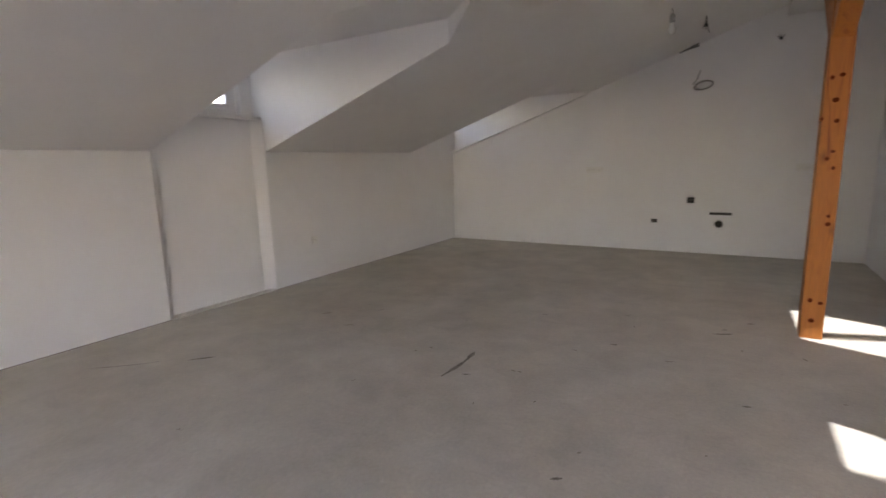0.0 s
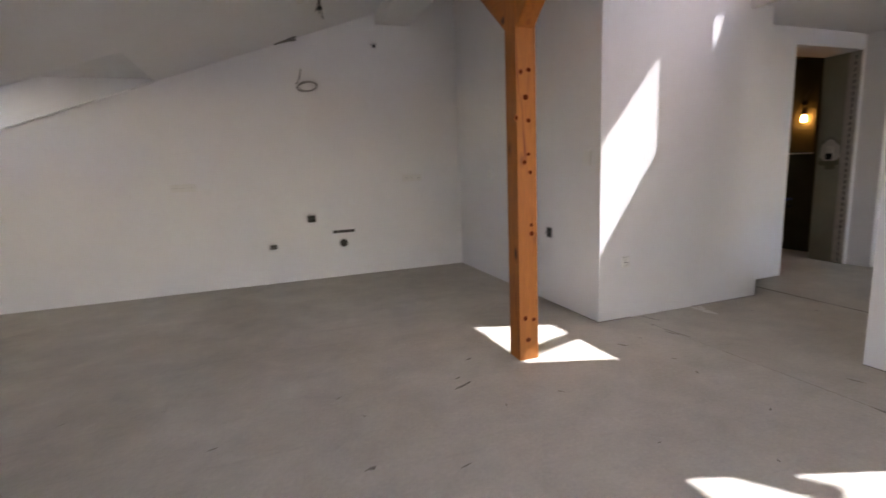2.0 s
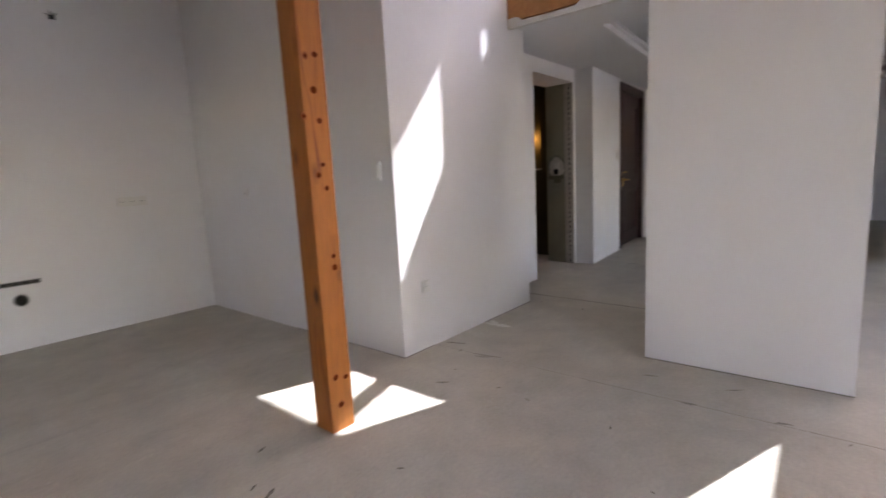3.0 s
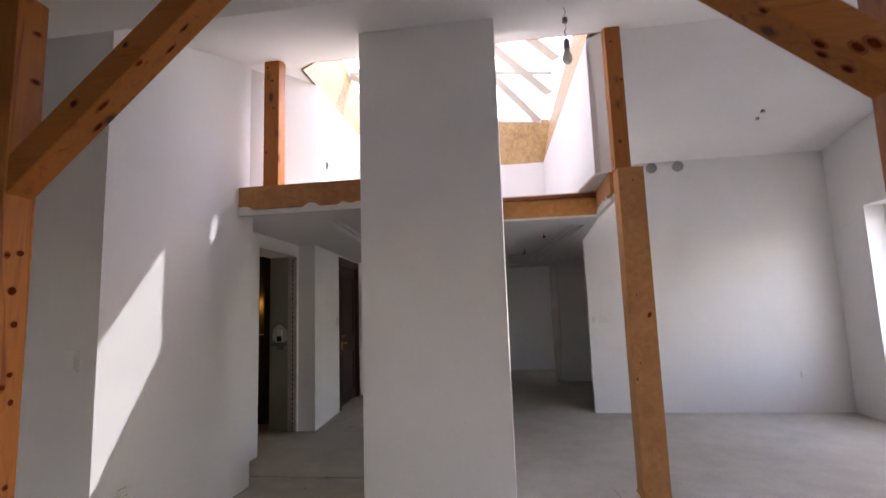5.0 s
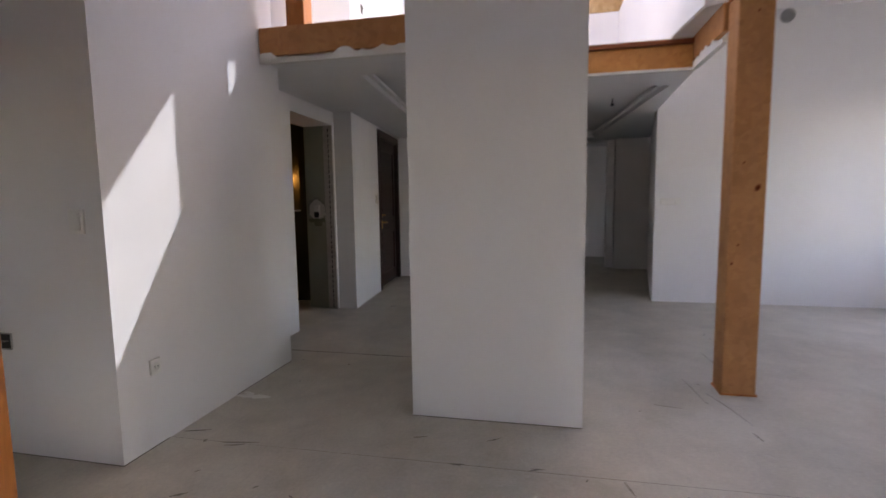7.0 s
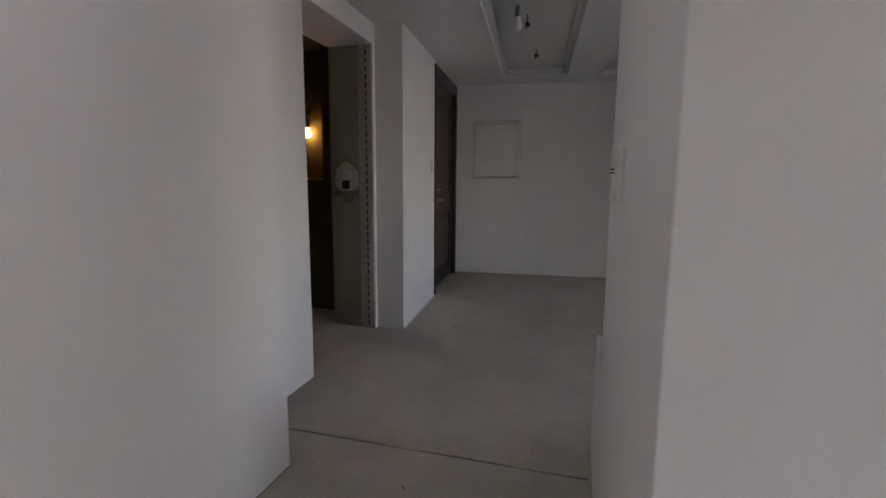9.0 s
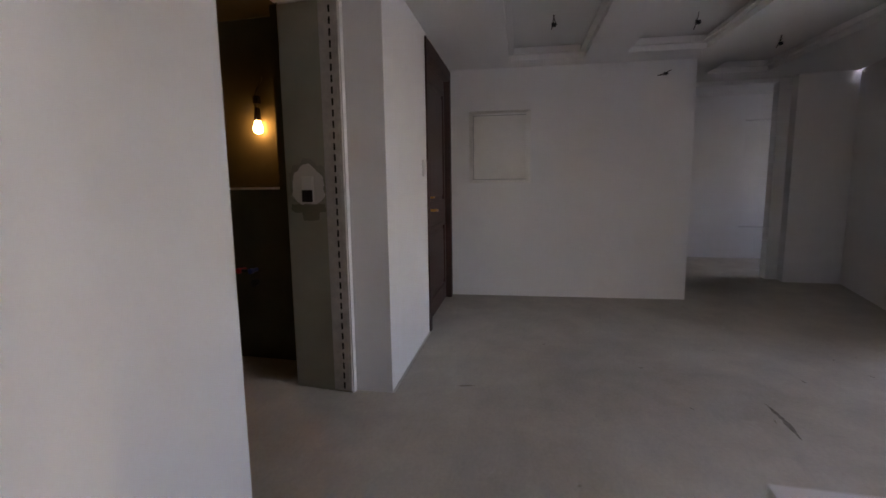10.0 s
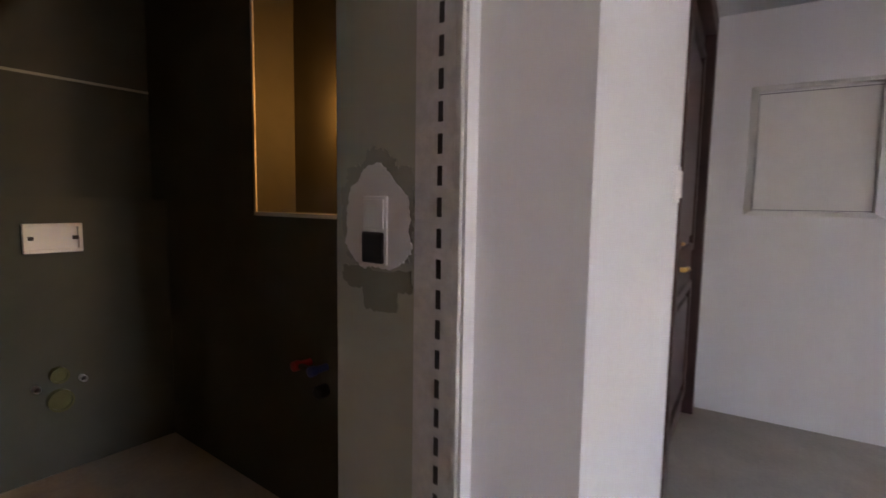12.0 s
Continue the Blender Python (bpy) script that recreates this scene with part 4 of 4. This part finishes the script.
cable_bunch("cable_end", "yellowish cable ends in a plaster slot of the ceiling", sp + Vector((0.16, -0.02, -0.024)), (0, 0, -1), 0.02, 0.012, mat=PALE_CABLE, tip=PALE_CABLE)

# ---- hall fittings ----
panel = thing("fuse_box", "white flush fuse box cover on the hall end wall", "fuse box")
U = 2.40
bm = BM()
FV0, FV1, FZ0, FZ1 = -0.785, -0.178, 1.140, 1.840
outer = [HALL_M @ Vector((U + 0.002, v, z)) for v, z in ((FV0, FZ0), (FV1, FZ0), (FV1, FZ1), (FV0, FZ1))]
inner = [HALL_M @ Vector((U - (0.040 if v < -0.5 else 0.012), v, z)) for v, z in ((FV0 + 0.050, FZ0 + 0.030), (FV1 - 0.045, FZ0 + 0.030), (FV1 - 0.045, FZ1 - 0.030), (FV0 + 0.050, FZ1 - 0.030))]
sunk = [HALL_M @ Vector((U + 0.002, (HALL_M.inverted() @ p).y, p.z)) for p in inner]
rows = [[bm.verts.new(p) for p in ring] for ring in (outer, inner, sunk)]
for a, b in ((0, 1), (1, 2), (2, 0)):
    for i in range(4):
        bm.faces.new((rows[a][i], rows[a][(i + 1) % 4], rows[b][(i + 1) % 4], rows[b][i]))
part("frame", bm, PLASTIC, panel)
bm = BM()
hbox(bm, U - 0.012, U + 0.003, -0.731, -0.229, 1.180, 1.790, 0.002)
lid = part("door", bm, PLASTIC, panel)
bm = BM()
hbox(bm, U - 0.020, U - 0.011, -0.262, -0.238, 1.46, 1.52, 0.004)
part("latch", bm, PLASTIC, lid)
for v0, v1, z0, z1 in ((-0.735, -0.225, 1.7905, 1.7945), (-0.735, -0.225, 1.1755, 1.1795), (-0.229, -0.2255, 1.18, 1.79)):
    bm = BM()
    hbox(bm, U - 0.0135, U, v0, v1, z0, z1)
    part("gap", bm, GREY_PLASTIC, panel)
p = HALL_M @ Vector((U, -1.93, 2.10))
cable_bunch("cable_end", "dark cable ends high on the hall end wall", p, (-0.5, -0.8, 0.1), 0.09, 0.015, 4, 0.0045)
plate("door_bell", "small white rounded bell unit beside the entrance", "bell", HALL_M @ pose(0.98, 0, 1.26), 0.07, 0.12, 1, "rocker")
for u, v in ((1.30, -0.92), (0.35, -0.86), (-0.55, -0.92), (1.45, -1.95), (0.3, -1.9), (2.2, -2.85), (0.4, -2.9)):
    q = HALL_M @ Vector((u, v, ZT))
    cable_bunch("cable_end", "short cable end hanging in the ceiling tray", q, (0.15, 0, -1), 0.09, 0.02, 3, 0.004)
q = HALL_M @ Vector((0.10, -0.80, 0))
bulb_lamp(q.x, q.y, ZT, ZT - 0.14, "small white bulb in the hall ceiling tray")

phone = thing("intercom", "white door intercom handset on the pillar", "intercom")
PM = Matrix.Translation((3.075, 2.831, 1.158)) @ pose(0, 0, 0, 0, 0, 183.5) @ Matrix.Diagonal((0.72, 0.55, 0.76, 1))
bm = BM()
box(bm, (-0.04, -0.022, -0.10), (0.04, 0.002, 0.105), PM, 0.008)
part("body", bm, PLASTIC, phone)
bm = BM()
box(bm, (-0.028, -0.055, 0.025), (0.022, -0.020, 0.100), PM, 0.012)
box(bm, (-0.024, -0.048, -0.065), (0.018, -0.018, 0.028), PM, 0.010)
box(bm, (-0.028, -0.055, -0.095), (0.022, -0.020, -0.062), PM, 0.010)
part("handset", bm, PLASTIC, phone)
bm = BM()
for dz in (0.0, 0.012):
    box(bm, (-0.03, -0.0565, dz + 0.004), (0.026, -0.046, dz + 0.009), PM)
part("dark_stripe", bm, BLACK, phone)

# ---- bathroom fittings ----
bulb = thing("hanging_bulb", "lit warm bare bulb on a cable in the bathroom niche", "lamp", "bare bulbs")
BX, BY, BZ = 5.575, 5.27, 1.535
bm = BM()
tube(bm, [(5.62, BY - 0.02, 1.86), (5.60, BY - 0.03, 1.83), (5.575, BY, 1.78), (BX, BY, BZ + 0.12)], 0.004)
part("cable", bm, COPPER_WIRE, bulb)
bm = BM()
box(bm, (BX - 0.02, BY - 0.02, BZ + 0.15), (BX + 0.02, BY + 0.02, BZ + 0.20), None, 0.006)
part("connector", bm, BLACK, bulb)
bm = BM()
lathe(bm, [(0.012, 0.125), (0.020, 0.115), (0.022, 0.05), (0.019, 0.042)], Matrix.Translation((BX, BY, BZ)))
part("holder", bm, BLACK, bulb)
bm = BM()
lathe(bm, [(0.017, 0.045), (0.020, 0.03), (0.030, 0.005), (0.031, -0.012), (0.026, -0.032), (0.012, -0.042), (0.002, -0.044)], Matrix.Translation((BX, BY, BZ)))
part("bulb", bm, BULB_LIT, bulb, "lit warm bulb")

# light switch and open box on the door reveal
JM = Matrix.Translation((5.0705, 4.640, 1.13)) @ pose(0, 0, 0, 0, 0, -94)


def frayed(ring, rng, amount=0.003, pieces=5):
    """The outline ring with each side broken into short uneven steps, up and along the board."""
    out = []
    for a, b in zip(ring, ring[1:] + ring[:1]):
        for k in range(pieces):
            p = a.lerp(b, k / pieces)
            if k:
                p = p + JM.to_3x3() @ Vector((rng.uniform(-amount, amount), 0, rng.uniform(-amount, amount)))
            out.append(p)
    return out


patch = thing("filler_patch", "rough pale filler patch round the switch", "plaster patch")
rng = random.Random(4)
bm = BM()
ring = []
for i in range(26):
    a = 2 * math.pi * i / 26
    rx, rz = 0.092, 0.105
    k = 1 + rng.uniform(-0.12, 0.12)
    ring.append(JM @ Vector((max(-0.115, min(0.105, rx * k * math.cos(a) * 1.15)), -0.0045, 0.022 + rz * k * math.sin(a))))
prism(bm, frayed(ring, rng), (JM.to_3x3() @ Vector((0, 0.004, 0))))
part("patch", bm, FILLER, patch)
# thinly scraped filler round it, over the bare board
bm = BM()
ring = []
for i in range(34):
    a = 2 * math.pi * i / 34
    k = 1 + rng.uniform(-0.14, 0.14)
    ring.append(JM @ Vector((max(-0.115, min(0.105, 0.118 * k * math.cos(a))), -0.0030, 0.035 + 0.128 * k * math.sin(a))))
prism(bm, frayed(ring, rng, 0.005), (JM.to_3x3() @ Vector((0, 0.0025, 0))))
part("scraped_edge", bm, SCRAPED, patch, "grey scraped filler edge")
sw = thing("light_switch", "white switch above an open black socket box", "switch")
bm = BM()
box(bm, (-0.036, -0.009, -0.070), (0.036, -0.003, 0.070), JM, 0.002)
part("plate", bm, PLASTIC, sw)
bm = BM()
box(bm, (-0.029, -0.0125, 0.004), (0.029, -0.008, 0.063), JM, 0.0015)
part("rocker", bm, PLASTIC, sw)
bm = BM()
box(bm, (-0.034, -0.015, -0.068), (0.029, -0.008, -0.003), JM, 0.006)
part("open_box", bm, BLACK, sw, "open black socket box")
bm = BM()
prism(bm, frayed([JM @ Vector((x, -0.0042, z)) for x, z in ((-0.112, -0.082), (-0.05, -0.078), (0.02, -0.084), (0.10, -0.074), (0.104, -0.118), (0.066, -0.122), (0.060, -0.164), (0.01, -0.170), (-0.036, -0.166), (-0.044, -0.124), (-0.08, -0.128), (-0.112, -0.112))], rng, 0.004), JM.to_3x3() @ Vector((0, 0.003, 0)))
part("damp_patch", bm, DAMP, patch, "bare green board below the filler")

# slotted zinc corner bead on the reveal
bead = thing("corner_bead", "slotted zinc corner bead on the reveal edge", "metal profile")
bm = BM()
BEAD = Matrix.Translation((5.0575, 4.424, 0)) @ Matrix.Rotation(math.atan2(4.778 - 4.424, 5.083 - 5.0575) - math.pi / 2, 4, "Z")
box(bm, (-0.0065, -0.004, 0.01), (0.003, 0.012, 2.09), BEAD, 0.003)
part("nose", bm, BEAD_SKIM, bead)
bm = BM()
box(bm, (-0.0045, 0.0125, 0.01), (0.001, 0.108, 2.09), BEAD)
part("flange", bm, BEAD_SKIM, bead)
slot_bm = BM()
box(slot_bm, (-0.0012, -0.0055, -0.018), (0.001, 0.0055, 0.018))
slot_me = bpy.data.meshes.new("slot")
slot_bm.to_mesh(slot_me)
slot_bm.free()
slot_me.materials.append(SHADOW_HOLE)
for i in range(36):
    s = new("slot", slot_me)
    s.parent = bead
    s.matrix_basis = BEAD @ Matrix.Translation((-0.0048, 0.045, 0.04 + i * 0.057))

flush = thing("flush_plate", "white flush plate frame on the cistern wall", "flush plate")
bm = BM()
cx, cz = 4.983, 1.018
for x0_, x1_, z0_, z1_ in ((-0.10, 0.10, 0.045, 0.060), (-0.10, 0.10, -0.060, -0.045), (-0.10, -0.085, -0.045, 0.045), (0.085, 0.10, -0.045, 0.045)):
    box(bm, (cx + x0_, 6.415, cz + z0_), (cx + x1_, 6.442, cz + z1_), None, 0.003)
part("frame", bm, PLASTIC, flush)
bm = BM()
box(bm, (cx - 0.085, 6.428, cz - 0.045), (cx + 0.085, 6.442, cz + 0.045), None, 0.003)
part("cover", bm, PLASTIC, flush)
for dx in (-0.078, 0.078):
    bm = BM()
    box(bm, (cx + dx - 0.012, 6.416, cz - 0.008), (cx + dx + 0.012, 6.43, cz + 0.008), None, 0.002)
    part("clip", bm, BLACK, flush)
for dx, dz, r in ((0.044, 0.435, 0.034), (0.044, 0.325, 0.047), (-0.034, 0.394, 0.014), (0.128, 0.400, 0.014)):
    pipe_stub("toilet_pipe", "capped toilet connection in the cistern wall", pose(4.93 + dx, 6.438, dz) @ pose(0, 0, 0, 90), r, YELLOW if r > 0.03 else GREY_PLASTIC, YELLOW if r > 0.03 else SHADOW_HOLE)
tap = thing("water_tap", "red and blue capped water outlets on the bathroom wall", "water outlet")
for dy, mat in ((0.045, RED), (-0.045, BLUE)):
    bm = BM()
    lathe(bm, [(0.013, 0), (0.013, 0.05), (0.018, 0.052), (0.018, 0.075), (0.008, 0.08)], pose(5.442, 5.30 + dy, 0.605) @ pose(0, 0, 0, 0, -90))
    part("cap", bm, mat, tap)
bm = BM()
box(bm, (5.375, 5.24, 0.597), (5.395, 5.36, 0.615), None, 0.006)
part("bracket", bm, BLACK, tap)
bm = BM()
lathe(bm, [(0.024, 0), (0.024, 0.04), (0.016, 0.045)], pose(5.442, 5.26, 0.52) @ pose(0, 0, 0, 0, -90))
part("drain", bm, BLACK, tap)
bm = BM()
box(bm, (3.7, 6.593, 1.702), (5.44, 6.602, 1.713))
structure("trim_bathroom", bm, GREY_BOARD, "pale filler joint on the bathroom board wall", "trim")
bm = BM()
box(bm, (5.432, 5.05, 1.128), (5.4385, 5.675, 1.142))
box(bm, (5.432, 5.661, 1.142), (5.4385, 5.675, 2.23))
structure("trim_niche", bm, FILLER, "pale plastered edge of the bathroom niche", "trim")

GAP_PALE = plain("dusty_joint", (0.34, 0.31, 0.265), 0.95, 0, 0.5, 5)
SOOT = plain("dark_scuff", (0.29, 0.26, 0.22), 0.9, 0, 0.6, 40)

# ---- plaster smears, joints and floor marks ----
def ragged(bm, p0, along, up, n, low, rng, depth):
    """A ragged strip of plaster from p0 along a direction."""
    p0, along, up, depth = Vector(p0), Vector(along), Vector(up), Vector(depth)
    top = []
    h = low
    for i in range(n + 1):
        h = max(0.2, min(1.0, h + rng.uniform(-0.28, 0.28)))
        top.append(p0 + along * (i / n) + up * h)
    prism(bm, [p0] + top + [p0 + along], depth)


rng = random.Random(11)
bm = BM()
ragged(bm, (3.047, 2.846, 2.205), (0, 1.16, 0), (0, 0, 0.072), 40, 0.6, rng, (0.043, 0, 0))
tagged(link("plaster_edge", bm, FILLER), "ragged white plaster along the gallery beam", "plaster edge")
bm = BM()
ragged(bm, (3.355, 0.984, 2.205), (0.672, 0, 0), (0, 0, 0.09), 26, 0.5, rng, (0, -0.040, 0))
tagged(link("plaster_edge", bm, FILLER), "ragged white plaster under the stair gap board", "plaster edge")
bm = BM()
box(bm, (3.985, 0.985, 2.195), (4.03, 1.95, 2.2145))
tagged(link("plaster_edge", bm, FILLER), "white plaster edge under the gallery beam", "plaster edge")

bm = BM()
ragged(bm, (3.527, 2.86, 0.0), (0.01, 1.51, 0), (0.010, 0, 0), 60, 0.6, rng, (0, 0, 0.0012))
structure("floor_joint", bm, SHADOW_HOLE, "thin dark joint in the screed across the hall entrance", "floor joint")
bm = BM()
ragged(bm, (2.030, 4.0, 0.0), (0.085, -6.0, 0), (0.0026, 0, 0), 160, 0.5, rng, (0, 0, 0.0008))
structure("floor_joint", bm, GAP_PALE, "hairline day joint in the screed of the large room", "floor joint")
bm = BM()
column(bm, [hall(0.0, -0.012), hall(D0, -0.012), hall(D0, -0.002), hall(0.0, -0.002)], 0, 0.006)
structure("trim_edge_strip", bm, FILLER, "pale insulation strip along the hall wall", "trim")


def smear(bm, x, y, ln, w, ang, rng, n=14):
    """A thin uneven smear on the floor."""
    c, s = math.cos(ang), math.sin(ang)
    up, dn = [], []
    bend = rng.uniform(-0.04, 0.04) * ln
    for i in range(n + 1):
        t = i / n
        h = w * (0.15 + 0.85 * abs(math.sin(math.pi * min(0.98, t + 0.02)))) * rng.uniform(0.45, 1.0)
        px, py = (t - 0.5) * ln, bend * math.sin(math.pi * t)
        up.append((x + c * px - s * (py + h / 2), y + s * px + c * (py + h / 2), 0.0008))
        dn.append((x + c * px - s * (py - h / 2), y + s * px + c * (py - h / 2), 0.0008))
    prism(bm, up + list(reversed(dn)), (0, 0, 0.0008))


bm = BM()
rng = random.Random(21)
for x, y, ln, w, a in ((-0.895, 2.22, 0.38, 0.035, 1.53), (-0.893, 2.385, 0.10, 0.045, 1.60), (-2.40, 1.55, 0.16, 0.022, 0.8), (-2.75, 1.25, 0.4, 0.007, 0.75), (-1.99, 2.48, 0.10, 0.012, 0.5), (-2.36, 2.63, 0.08, 0.012, 0.9), (-0.57, 2.29, 0.022, 0.014, 0.0), (-0.53, 2.29, 0.022, 0.014, 0.0), (-0.05, 1.46, 0.05, 0.02, 0.6), (-0.79, 2.12, 0.05, 0.015, 0.3), (2.045, 3.60, 0.20, 0.014, -1.4), (2.03, 3.80, 0.03, 0.02, 0), (2.056, 2.44, 0.06, 0.016, -1.5), (2.08, 2.07, 0.06, 0.014, -1.5), (0.494, 3.50, 0.05, 0.022, 0.5), (0.47, 3.58, 0.04, 0.016, 0.5), (0.63, 3.80, 0.05, 0.02, 0.4), (-0.148, 2.96, 0.05, 0.018, 0.3), (0.58, 2.42, 0.04, 0.02, 0.3), (5.21, 2.26, 0.36, 0.030, 0.05), (5.28, 3.82, 0.10, 0.018, -1.3), (2.60, 0.96, 0.10, 0.012, 0.2), (2.95, 0.99, 0.45, 0.008, 0.25), (0.31, 1.05, 0.16, 0.010, 0.9), (0.36, 1.35, 0.5, 0.005, 1.2), (-0.32, 1.05, 0.12, 0.006, 1.9)):
    smear(bm, x, y, ln, w, a, rng)
for x, y, ln, w, a in ((3.208, 1.112, 0.405, 0.006, -3.05), (3.796, 0.812, 0.493, 0.006, -3.05), (1.999, 1.679, 0.117, 0.01, -2.85), (1.918, 1.447, 0.14, 0.012, -3.08), (2.916, 1.319, 0.163, 0.006, -1.77), (2.278, 2.688, 0.08, 0.012, -1.24), (2.321, 2.302, 0.083, 0.014, -0.98), (1.588, 3.584, 0.071, 0.02, -0.99), (2.12, 3.921, 0.158, 0.014, -1.26), (2.048, 2.462, 0.066, 0.014, -1.74), (2.07, 2.086, 0.052, 0.012, -1.16), (2.019, 3.614, 0.11, 0.012, -1.27), (0.45, 3.478, 0.108, 0.02, 0.41), (-0.139, 2.957, 0.025, 0.02, 0.24), (-0.75, 3.368, 0.045, 0.012, 0.29), (0.202, 2.828, 0.056, 0.008, 0.29)):
    smear(bm, x, y, ln, w, a, rng)
for k in range(60):
    smear(bm, rng.uniform(-2.8, 6.5), rng.uniform(0.2, 4.0), rng.uniform(0.012, 0.04), rng.uniform(0.005, 0.012), rng.uniform(0, 3.1), rng, 6)
tagged(link("floor_scuffs", bm, SOOT), "dark scuffs and specks on the screed", "dirt", kind="stuff")
# two thin pale smears on the floor at the wall foot
bm = BM()
rng = random.Random(5)
smear(bm, 2.60, 3.895, 0.24, 0.075, 1.62, rng, 10)
smear(bm, 2.64, 3.95, 0.10, 0.06, 1.2, rng, 8)
tagged(link("pale_floor_trace", bm, FILLER), "pale trace on the screed by the wall", "dirt")

# ---- neighbourhood outside the windows ----
def neighbour(x, y, w, d, h, turn):
    m = pose(x, y, -6.0, 0, 0, turn)
    t = thing("house", "plain rendered house with a red tiled roof in the distance", "house", "distant houses")
    bm = BM()
    box(bm, (-w / 2, -d / 2, 0), (w / 2, d / 2, h), m)
    part("wall", bm, RENDER_WALL, t)
    bm = BM()
    pts = [m @ Vector(p) for p in ((-w / 2 - 0.4, -d / 2 - 0.4, h), (-w / 2 - 0.4, d / 2 + 0.4, h), (-w / 2 - 0.4, 0, h + d * 0.32))]
    prism(bm, pts, m.to_3x3() @ Vector((w + 0.8, 0, 0)))
    part("roof", bm, TILE_RED, t)


neighbour(-40, 22, 14, 10, 6.0, 80)
neighbour(-44, 42, 12, 9, 6.2, 95)


# ---- dark gap between plaster and screed ----
GAP = plain("dark_gap", (0.20, 0.18, 0.155), 0.95, 0, 0.5, 9)


def foot_gap(points, h=0.004, d=0.0025):
    """A thin dark line along the foot of a wall, walked with the wall on the left hand."""
    for (xa, ya), (xb, yb) in zip(points, points[1:]):
        bm = BM()
        n = Vector((yb - ya, xa - xb)).normalized()
        poly = [(xa - n.x * 0.003, ya - n.y * 0.003), (xb - n.x * 0.003, yb - n.y * 0.003), (xb + n.x * d, yb + n.y * d), (xa + n.x * d, ya + n.y * d)]
        column(bm, poly, 0.0, h)
        structure("trim_gap", bm, GAP, "thin dark gap at the foot of the plaster", "trim")


foot_gap([(KNEE_X, -2.1), (KNEE_X, 1.918)])
foot_gap([(KNEE_X, 2.985), (KNEE_X, GABLE_Y)], 0.003)
foot_gap([(1.733, 5.2), (1.733, 4.01)], 0.003)
foot_gap([(1.733, 4.01), (2.02, 4.01)], 0.004)
foot_gap([(2.6, 4.01), (3.286, 4.01)], 0.003)
foot_gap([(2.523, 2.797), (2.53, 1.844)], 0.004)
bm = BM()
column(bm, [(-3.445, 1.98), (-3.36, 1.93), (-3.36, 2.975), (-3.428, 2.89)], 0, 0.012)
structure("trim_recess_ledge", bm, FILLER, "rough pale plaster step at the foot of the dormer recess", "trim")
